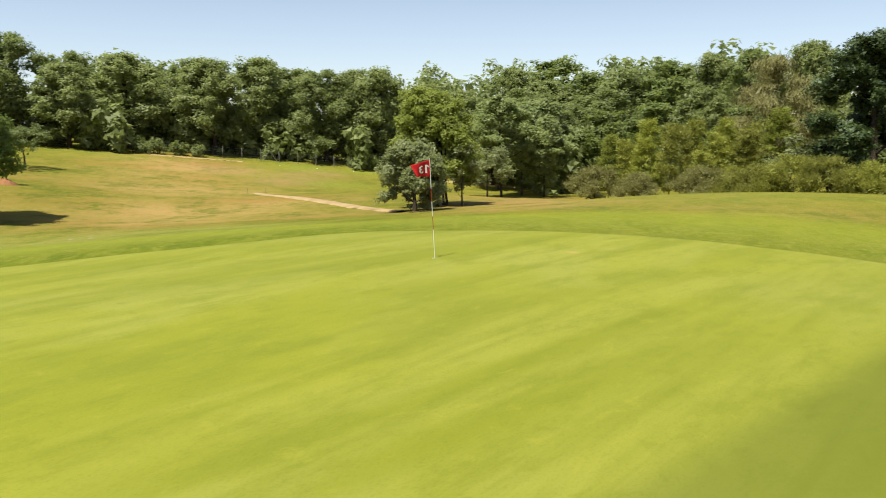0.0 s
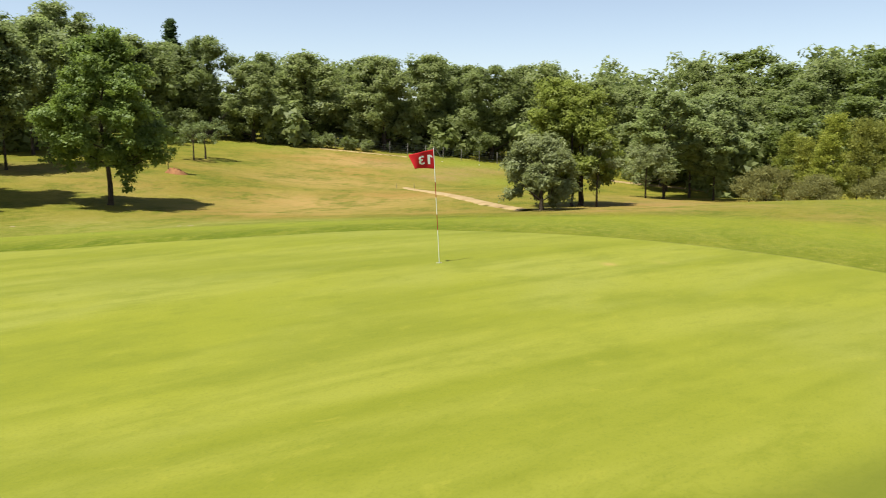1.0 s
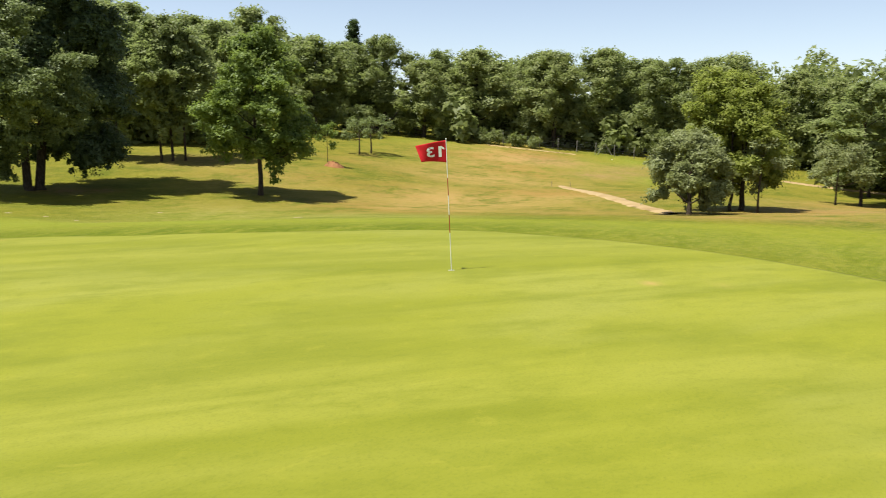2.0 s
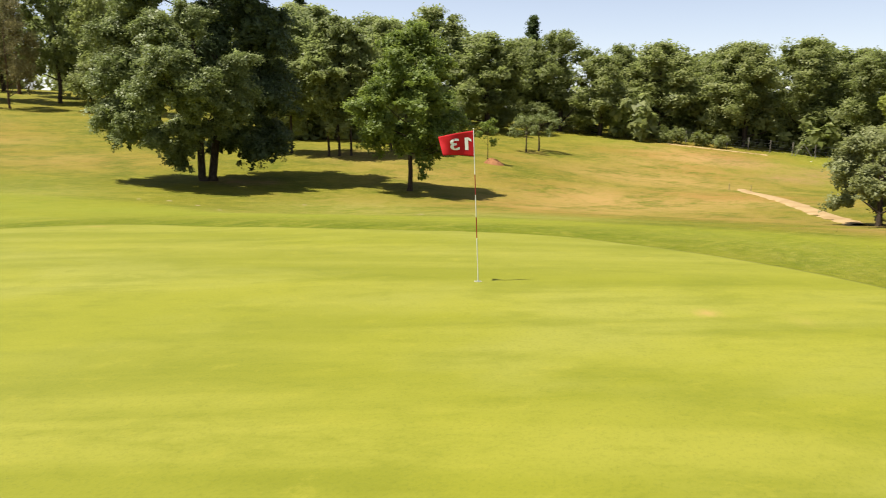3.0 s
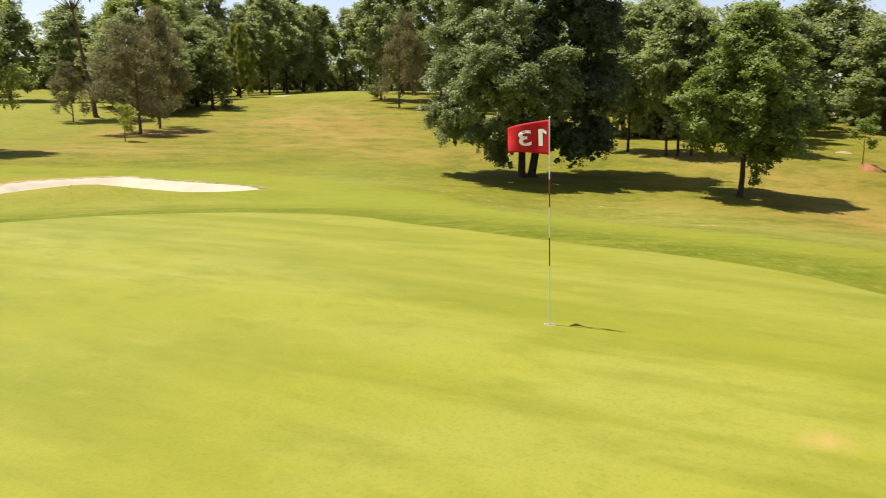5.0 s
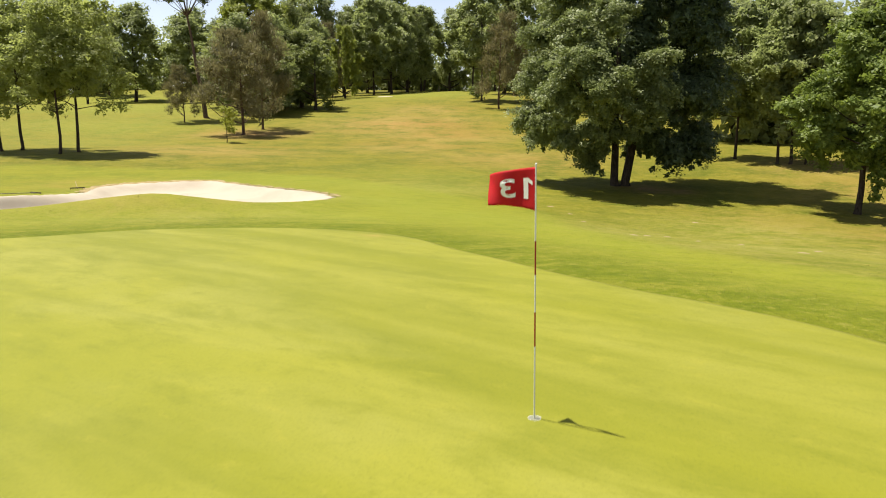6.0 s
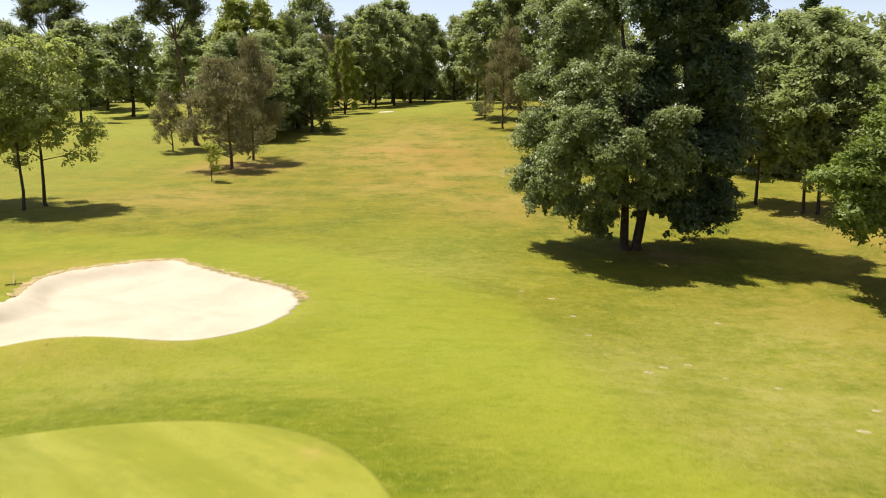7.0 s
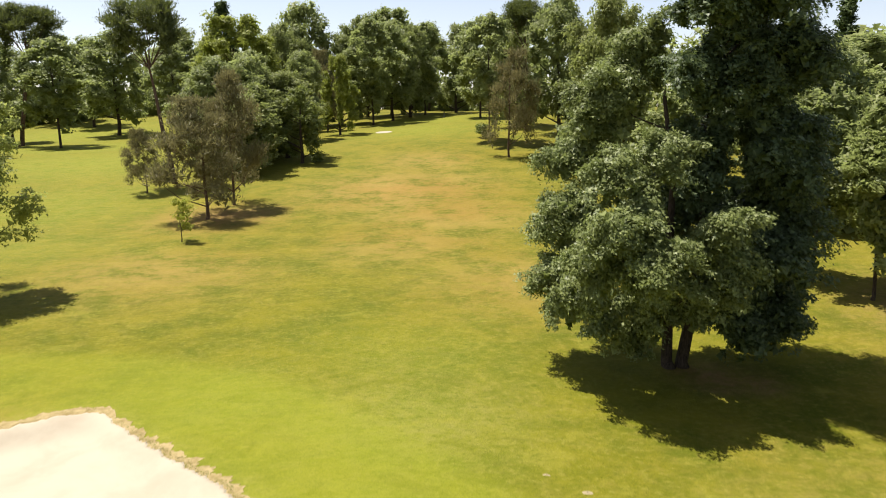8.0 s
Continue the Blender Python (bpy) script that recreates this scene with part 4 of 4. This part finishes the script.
woods([(-29.3, 96.8, 9.8, 4.4), (-28.2, 91.0, 9.0, 3.6), (-26.6, 102, 11, 4.0), (-32.5, 93.5, 8.5, 3.6), (-36, 102, 12, 4.6)], "cb", "dense dark tree with low branches behind the pines", 18, "trees along the fairway")
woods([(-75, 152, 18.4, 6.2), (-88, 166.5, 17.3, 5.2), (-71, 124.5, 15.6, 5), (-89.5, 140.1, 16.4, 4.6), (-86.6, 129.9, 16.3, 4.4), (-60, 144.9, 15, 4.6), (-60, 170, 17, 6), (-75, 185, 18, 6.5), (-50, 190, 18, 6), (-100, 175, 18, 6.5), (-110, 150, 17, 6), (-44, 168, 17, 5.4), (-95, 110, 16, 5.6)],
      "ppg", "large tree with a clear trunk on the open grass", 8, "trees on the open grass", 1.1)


def far_woods():
    """Closed woodland beyond the single trees: crowns down to the ground, all in one mesh."""
    rng = np.random.default_rng(77)
    belts = (((112, 66), (104, 96), 26, 13.5), ((118, 20), (112, 66), 22, 13), ((96, -32), (150, -8), 26, 16), ((150, -8), (150, 40), 16, 16), ((30, 96), (96, 104), 24, 14), ((14, 116), (40, 100), 12, 15),
             ((-130, 222), (40, 222), 46, 20), ((18, 132), (30, 215), 24, 19), ((-128, 90), (-140, 215), 30, 16), ((58, -34), (96, -44), 14, 13), ((70, 86), (88, 56), 14, 6), ((86, 58), (100, 26), 16, 6), ((98, 30), (112, 8), 10, 7), ((84, 6), (82, -14), 10, 6), ((26, 62), (60, 84), 14, 6), ((92, 12), (100, -24), 14, 9), ((-70, 206), (24, 206), 24, 7), ((-40, 200), (12, 200), 22, 5), ((-118, 176), (-60, 196), 24, 7), ((-128, 150), (-112, 180), 14, 8))
    where, facing = [], []
    for a, b, count, tall in belts:
        for k in range(count):
            s = (k + rng.random()) / count
            cx, cy = a[0] + (b[0] - a[0]) * s + rng.normal(0, 4), a[1] + (b[1] - a[1]) * s + rng.normal(0, 4)
            h, w, z = tall * rng.uniform(0.8, 1.12), min(rng.uniform(4.2, 6.0), 0.55 * tall), height(cx, cy)
            for m in range(12):
                u = (m + rng.random()) / 12
                reach = w * PROFILES["egg"](u) * rng.uniform(0.4, 0.95)
                t = 2.4 * m + rng.normal(0, 0.5)
                c, r = np.array([cx + reach * math.cos(t), cy + reach * math.sin(t), z + h * (0.02 + 0.93 * u)]), w * rng.uniform(0.30, 0.42)
                d = unit(rng, 42)
                where.append(c + d * (r * rng.uniform(0.65, 1.1, (42, 1))))
                facing.append(d + 0.7 * unit(rng, 42) + [0, 0, 0.4])
    v, q = leaf_cards(rng, np.concatenate(where), np.concatenate(facing), 1.05, 0.6, None, 3)
    tagged(solid("far_woods", mesh_from("far_woods", v, q, smooth=False), LEAF_WOOD), "closed green woodland beyond the course", "woods", kind="stuff")


far_woods()
# hillside specials
tree("weeping_birch", 63.0, -20.9, 12.8, 4.2, LEAF_BIRCH, "weeping birch with drooping brownish twigs", shape="egg", low=0.2, seed=41, corners=3, leaf=0.50, cover=0.55, slim=0.13, clumps=64, lump=0.26, droop=0.9, upright=-1.4)
maple = tree("maple_tree", 41.9, -23.0, 11.4, 4.5, LEAF_MAPLE, "dense dark green maple above the broom hedge", shape="egg", low=0.03, seed=42, shag=0.10, corners=3, fill=1.6, leaf=0.25, cover=0.95, clumps=60, lump=0.27, group="dark maples")
again(maple, 44.4, -29.0, 1.05, 1.0, 140)

# bushes: conical and rounded evergreens, broom
broom = tree("bush", 48.6, -10.0, 6.4, 1.9, LEAF_BROOM, "conical olive-green evergreen bush", "bush", "cone", 0.02, 51, 0.22, 0.78, 44, 0.30, girth=0.05, limbs=4, slim=0.42, corners=3, upright=0.7, group="bushes of the hedge")
low_bush = tree("bush", 51.0, -3.9, 3.0, 2.4, LEAF_HEATH, "rounded olive bush with purplish dry twigs", "bush", "bush", 0.02, 52, 0.22, 0.72, 40, 0.31, girth=0.04, limbs=4, slim=0.30, corners=3, upright=0.8, group="bushes of the hedge")
plume = tree("bush", 53.2, -8.6, 7.2, 2.4, LEAF_YELLOW, "tall yellow-green conical evergreen bush", "bush", "cone", 0.02, 56, 0.24, 0.78, 48, 0.30, girth=0.05, limbs=4, slim=0.42, corners=3, upright=0.5, group="bushes of the hedge")
scrub = tree("bush", 40.5, -17.6, 3.0, 2.3, LEAF_BROOM, "low rounded broom bush of the hedge", "bush", "bush", 0.02, 57, 0.22, 0.72, 40, 0.31, girth=0.04, limbs=4, slim=0.30, corners=3, upright=0.9, group="bushes of the hedge")
for x, y, h, w, turn in ((50.9, -6.4, 0.84, 0.85, 40), (51.6, -11.2, 1.0, 0.9, 75), (48.0, -12.4, 0.62, 1.0, 130), (50.2, -13.8, 0.86, 1.0, 90), (54, -12.5, 1.1, 1.0, 220), (52.2, -16.6, 0.9, 1.1, 260), (55, -17.5, 1.0, 1.2, 300)):
    again(broom, x, y, h, w, turn)
for x, y, h, w, turn in ((49.4, -8.0, 0.74, 0.8, 10), (55.5, -5.2, 0.86, 0.8, 70), (53.5, -15.0, 0.95, 0.9, 190), (57.5, -20.5, 1.05, 1.1, 20)):
    again(plume, x, y, h, w, turn)
for x, y, h, w, turn in ((47.6, -7.4, 0.75, 0.85, 60), (45.4, -12.0, 0.85, 0.9, 20)):
    again(low_bush, x, y, h, w, turn)
for x, y, h, w, turn in ((44.0, -14.6, 0.75, 0.8, 30), (42.4, -15.6, 0.8, 0.8, 100), (38.8, -19.4, 0.95, 0.9, 250), (37.4, -21.8, 0.8, 0.95, 310), (35.6, -24.4, 0.85, 0.95, 10), (34, -27, 0.8, 1, 60)):
    again(scrub, x, y, h, w, turn)
tree("bush", 44.6, -18.4, 4.6, 1.6, LEAF_WILLOW, "upright silvery grey bush beside the hedge", "bush", "oval", 0.02, 53, 0.22, 0.7, 26, 0.34, limbs=4)
fern = tree("undergrowth", 74.9, 54.4, 2.0, 1.7, LEAF_FERN, "low pale ferns along the fence", "fern", "bush", 0.02, 54, 0.22, 0.6, 16, 0.4, girth=0.03, limbs=4, group="ferns along the fence")
for x, y, s in ((73.8, 56.4, 1.0), (76.2, 51.8, 0.9), (77.5, 49.4, 0.8), (72.7, 58.6, 0.7), (90.6, 29.5, 0.8), (89.3, 31.4, 0.6)):
    again(fern, x, y, s, s, 50 * x)
tree("bush", -1.2, 116.0, 2.0, 1.3, LEAF_BRIGHT, "small round bright green bush at the fairway's edge", "bush", "bush", 0.02, 55, 0.25, 0.8, 18, 0.36, girth=0.04, limbs=3)


# ---- the flag in its hole ----
def band(name, z0, z1, r, mat, parent, label=""):
    """A stretch of the flagstick, which leans a touch to the north."""
    lean = lambda z: (-0.020 * z, 0.042 * z, z)
    v, q = tube([lean(z0), lean((z0 + z1) / 2), lean(z1)], [r, r, r], 14)
    ob = solid(name, mesh_from(name, v, q), mat, parent, label)
    return ob


def build_flag():
    root = new("flagstick")
    root.location = (0.0, -0.06, height(0, 0) - 0.005)
    tagged(root, "white and red flagstick with a red flag, standing in the hole", "golf flag")
    for z0, z1, mat, label in ((-0.08, 0.64, WHITE, ""), (0.64, 0.93, RED, "dark red painted band"), (0.93, 1.24, WHITE, ""), (1.24, 1.52, RED, "dark red painted band"), (1.52, 2.13, WHITE, "")):
        band("pole_band", z0, z1, 0.0065, mat, root, label)
    bm = bmesh.new()
    bmesh.ops.create_uvsphere(bm, u_segments=12, v_segments=8, radius=0.010, matrix=Matrix.Translation((-0.0426, 0.0895, 2.135)))
    part("top_knob", bm, WHITE, root)
    # the cloth streams to the north-west, its free top corner sagging
    out, across = Vector((-0.80, 0.60, 0)), Vector((0.60, 0.80, 0))

    def cloth_at(u, v, off=0.0):
        top = 2.115 - 0.06 * u - 0.03 * u * u
        low = 1.765 + 0.012 * math.sin(3 * u) + 0.012 * u
        z = low + (top - low) * v
        wave = 0.035 * math.sin(5.2 * u + 1.6 * v) * u**0.6 + 0.018 * math.sin(11 * u - 3 * v) * u + 0.03 * u * (v - 0.5)
        p = out * (0.49 * u * (1 - 0.13 * (1 - v) * u)) + across * (wave + off)
        return Vector((p.x - 0.020 * z, p.y + 0.042 * z, z))

    n, k = 36, 16
    vs = [cloth_at(i / n, j / k) for i in range(n + 1) for j in range(k + 1)]
    qs = [(i * (k + 1) + j, (i + 1) * (k + 1) + j, (i + 1) * (k + 1) + j + 1, i * (k + 1) + j + 1) for i in range(n) for j in range(k)]
    flag = solid("flag", mesh_from("flag", vs, qs), CLOTH, root, "red cloth flag blown out by the wind")
    thick = flag.modifiers.new("thickness", "SOLIDIFY")
    thick.thickness, thick.offset = 0.003, 0
    # the number reads from the far side, so it shows mirrored from the south
    text = bpy.data.curves.new("number", "FONT")
    text.body, text.size, text.resolution_u = "13", 1.0, 6
    text.offset = 0.022
    holder = new("number", text)
    flat = bpy.data.meshes.new_from_object(holder.evaluated_get(bpy.context.evaluated_depsgraph_get()))
    bpy.data.objects.remove(holder)
    xs = [p.co.x for p in flat.vertices]
    ys = [p.co.y for p in flat.vertices]
    x0, x1, y0, y1 = min(xs), max(xs), min(ys), max(ys)
    for side in (-1, 1):
        bm = bmesh.new()
        bm.from_mesh(flat)
        serif = ((x0 + 0.01, y1), (x0 + 0.01, y1 - 0.15), (x0 - 0.13, y1 - 0.25), (x0 - 0.13, y1 - 0.13))  # the stroke at the head of the 1
        bm.faces.new([bm.verts.new((x, y, 0)) for x, y in serif])
        bmesh.ops.triangulate(bm, faces=bm.faces)
        bmesh.ops.subdivide_edges(bm, edges=[e for e in bm.edges if e.calc_length() > 0.12], cuts=2, use_grid_fill=False)
        for p in bm.verts:
            u = 0.16 + 0.54 * (p.co.x - x0) / (x1 - x0)
            w = 0.23 + 0.53 * (p.co.y - y0) / (y1 - y0)
            p.co = cloth_at(u, w, 0.0035 * side)
        part("number", bm, PRINT, flag, "white printed number 13")
    # the hole: a white-rimmed liner sunk in the turf
    cup = new("hole_cup")
    cup.location = (0.0, -0.06, height(0, 0) + 0.02)
    tagged(cup, "white-rimmed hole cut in the putting green", "golf hole")
    a = np.linspace(0, 2 * math.pi, 28, endpoint=False)
    for name, radii, zs, mat in (("rim", (0.057, 0.056, 0.054, 0.053), (-0.01, 0.001, 0.001, -0.004), WHITE), ("hollow", (0.052, 0.03, 0.012, 0.0107), (0.0015, 0.0012, 0.001, 0.001), HOLE)):
        v = np.array([(r * math.cos(t), r * math.sin(t), z) for r, z in zip(radii, zs) for t in a])
        i, j = np.meshgrid(np.arange(3), np.arange(28), indexing="ij")
        solid(name, mesh_from(name, v, np.stack([i * 28 + j, i * 28 + (j + 1) % 28, (i + 1) * 28 + (j + 1) % 28, (i + 1) * 28 + j], -1).reshape(-1, 4)), mat, cup)


build_flag()


# ---- the wire fence along the wood ----
def build_fence():
    ends = ((65.0, 77.5), (76.5, 54.5), (81.0, 45.5), (87.0, 33.5), (92.5, 22.5))
    pts = np.array(ends)
    run = np.concatenate([[0], np.cumsum(np.hypot(*np.diff(pts, axis=0).T))])
    root = new("fence")
    root.location = (ends[0][0], ends[0][1], height(*ends[0]))
    tagged(root, "wire fence on weathered posts along the wood", "fence")
    base = Vector(root.location)
    heads = []
    v, q = tube([(0, 0, -0.3), (0, 0, 0.7), (0, 0, 1.62), (0, 0, 1.66)], [0.055, 0.05, 0.048, 0.02], 7)
    post = mesh_from("post", v, q)
    post.materials.append(TIMBER)
    for s in np.arange(0, run[-1], 2.6):
        x, y = np.interp(s, run, pts[:, 0]), np.interp(s, run, pts[:, 1])
        ob = new("post", post)
        ob.parent = root
        ob.location = Vector((x, y, height(x, y))) - base
        ob.rotation_euler = (random.uniform(-0.03, 0.03), random.uniform(-0.03, 0.03), random.uniform(0, 3))
        heads.append(ob.location.copy())
    for k in (0.25, 0.55, 0.85, 1.15, 1.5):
        v, q = tube([h + Vector((0, 0, k)) for h in heads], [0.006] * len(heads), 4)
        solid("wire", mesh_from("wire", v, q), WIRE, root)
    # the straining post's two braces
    x, y = 83.0, 41.5
    for side in (-1, 1):
        foot = Vector((x - 0.45 * side, y + 0.9 * side, height(x, y))) - base
        head = Vector((x, y, height(x, y) + 1.6)) - base
        v, q = tube([foot, (foot + head) / 2, head], [0.05, 0.05, 0.045], 6)
        solid("brace", mesh_from("brace", v, q), TIMBER, root)


build_fence()


# ---- small things on the grass ----
def lump(name, x, y, rx, ry, h, mat, label, category, seed, sink=0.05):
    """A low uneven heap or flake that lies on the land."""
    rng = np.random.default_rng(seed)
    n, m = 20, 7
    a = np.linspace(0, 2 * math.pi, n, endpoint=False)
    edge = 1 + 0.25 * np.interp(a, np.linspace(0, 2 * math.pi, 8), np.append(k := rng.normal(size=7), k[0]))
    vs = []
    for i in range(m):
        s = 1 - i / m
        px, py = x + rx * s * edge * np.cos(a), y + ry * s * edge * np.sin(a)
        z = land(px, py) - sink + (h + sink) * (1 - s**2) * (1 + 0.25 * rng.normal(size=n) * (h > 0.1))
        vs += list(np.stack([px, py, z], -1))
    qs = [(i * n + j, i * n + (j + 1) % n, (i + 1) * n + (j + 1) % n, (i + 1) * n + j) for i in range(m - 1) for j in range(n)]
    qs += [((m - 1) * n + j, (m - 1) * n + (j + 1) % n, (m - 1) * n + (j + 2) % n, (m - 1) * n + (j + 3) % n) for j in range(0, n, 3)]
    vs = np.array(vs)
    ob = solid(name, mesh_from(name, vs - [x, y, height(x, y)], qs), mat)
    ob.location = (x, y, height(x, y))
    return tagged(ob, label, category)


lump("soil_heap", 32.0, 39.6, 0.95, 0.75, 0.38, SOIL, "small heap of red turned soil round a sapling", "soil heap", 61)
lump("sand_heap", 37.0, 49.8, 1.0, 0.6, 0.12, PALE, "low scrape of pale sand on the grass", "sand heap", 62)
for n, (x, y, r) in enumerate(((1.7, 28.6, 0.10), (2.85, 27.7, 0.14), (3.43, 25.2, 0.13), (3.7, 22.8, 0.10), (5.5, 19.95, 0.14), (4.9, 19.1, 0.14), (6.4, 20.55, 0.11), (8.9, 25.8, 0.12), (7.12, 19.3, 0.09), (8.3, 18.5, 0.10), (10.0, 16.8, 0.12), (8.75, 14.9, 0.13))):
    tagged(lump("divot", x, y, 1.6 * r, r, 0.022, PALE, "pale dried divot lying on the rough grass", "divot", 70 + n, 0.02), group="divots on the rough")


def stake(x, y, tall, r, mat, label):
    bm = bmesh.new()
    bmesh.ops.create_cone(bm, cap_ends=True, segments=10, radius1=r, radius2=r * 0.85, depth=tall + 0.2, matrix=Matrix.Translation((0, 0, tall / 2 - 0.1)))
    bmesh.ops.bevel(bm, geom=[e for e in bm.edges if e.calc_face_angle(0) > 1], offset=r * 0.25, segments=2, affect="EDGES")
    ob = part("stake", bm, mat, None, label)
    ob.location = (x, y, height(x, y))
    return tagged(ob, label, "stake")


stake(46.6, 27.2, 0.5, 0.03, PALE, "short pale stake at the end of the path")
stake(47.6, 25.9, 0.5, 0.03, PALE, "short pale stake at the end of the path")
stake(-9.5, 159.2, 1.2, 0.13, TIMBER, "dark marker post at the fairway's end")
for x, y in ((79.5, 38.5), (82.0, 34.0), (84.5, 29.5)):
    bm = bmesh.new()
    bmesh.ops.create_icosphere(bm, subdivisions=2, radius=0.07, matrix=Matrix.Diagonal((1, 1, 0.85, 1)))
    ob = part("tee_marker", bm, WHITE, None)
    ob.location = (x, y, height(x, y) + 0.05)
    tagged(ob, "small white tee marker on the raised tee", "tee marker", "tee markers")


def build_rake(x, y, turn, rise, label):
    """A bunker rake: head on the turf, the handle's end raised on the tussocks."""
    root = new("bunker_rake")
    root.location = (x, y, height(x, y))
    root.rotation_euler = (0, 0, radians(turn))
    tagged(root, label, "rake", "rakes beside the bunker")
    v, q = tube([(0, 0, 0.06), (0.5, 0, 0.06 + 0.3 * rise), (1.0, 0, 0.06 + 0.65 * rise), (1.55, 0, 0.06 + rise)], [0.014, 0.014, 0.014, 0.012], 8)
    solid("handle", mesh_from("handle", v, q), PALE if rise > 0.15 else TIMBER, root)
    v, q = tube([(0, -0.3, 0.06), (0, 0, 0.06), (0, 0.3, 0.06)], [0.022, 0.022, 0.022], 8)
    head = solid("head", mesh_from("head", v, q), BARK, root, "dark rake head")
    for k in range(9):
        v, q = tube([(0, -0.28 + 0.07 * k, 0.06), (0.02, -0.28 + 0.07 * k, 0.0), (0.03, -0.28 + 0.07 * k, -0.03)], [0.008, 0.007, 0.003], 5)
        solid("tooth", mesh_from("tooth", v, q), BARK, head)


build_rake(-18.5, 26.0, 122, 0.17, "bunker rake with a pale handle lying beside the sand")
build_rake(-18.75, 23.3, 250, 0.10, "wooden bunker rake lying on the turf by the sand")


# ---- blades of grass: tufts in the rough round the green, the bunker's ragged lip ----
def build_tufts():
    rng = np.random.default_rng(9)
    n = 74000
    x, y = rng.uniform(-20, 16, n), rng.uniform(4, 42, n)
    east = rng.random(n) < 0.3
    x, y = np.where(east, rng.uniform(3, 22, n), x), np.where(east, rng.uniform(-15, 12, n), y)
    out, off = beyond(x, y, GREEN_RIM, GREEN_MID), beyond(x, y, SAND_RIM, SAND_MID)
    keep = (out > 0.03) & (off > 0.1) & (rng.random(n) < np.where(out < 0.5, 0.30, 0.16))
    x, y = x[keep], y[keep]
    tall = rng.uniform(0.010, 0.022, len(x))
    a = rng.uniform(0.1, 3.0, 1100)
    far = np.interp(a, SAND_RIM[0], SAND_RIM[1], period=2 * math.pi) + rng.uniform(-0.02, 0.22, 1100)
    x, y = np.concatenate([x, SAND_MID[0] + far * np.cos(a)]), np.concatenate([y, SAND_MID[1] + far * np.sin(a)])
    tall = np.concatenate([tall, rng.uniform(0.02, 0.05, 1100)])
    vs = []
    z = land(x, y)
    for k in range(3):
        t = rng.uniform(0, 2 * math.pi, len(x))
        ox, oy = rng.normal(0, 0.04, (2, len(x)))
        w, lean = 0.010 + 0.14 * tall, rng.uniform(1.0, 2.4, len(x)) * tall
        b = np.stack([x + ox, y + oy, z - 0.01], -1)
        side, fwd = np.stack([np.cos(t), np.sin(t), 0 * t], -1), np.stack([-np.sin(t), np.cos(t), 0 * t], -1)
        vs.append(np.stack([b - side * w[:, None], b + side * w[:, None], b + fwd * lean[:, None] + [0, 0, 1] * tall[:, None]], 1))
    vs = np.concatenate(vs).reshape(-1, 3)
    tagged(solid("grass_tufts", mesh_from("grass_tufts", vs, np.arange(len(vs)).reshape(-1, 3), smooth=False), BLADE), "short tufts of rough grass, green and straw", "grass", kind="stuff")


def blade():
    m, nt, b = material("grass_blades", 0.6, 0.2)
    geo = nt.nodes.new("ShaderNodeNewGeometry")
    c = blend(nt, geo.outputs["Random Per Island"], (0.110, 0.128, 0.006), (0.185, 0.168, 0.024))
    nt.links.new(c, b.inputs["Base Color"])
    return m


BLADE = blade()
build_tufts()
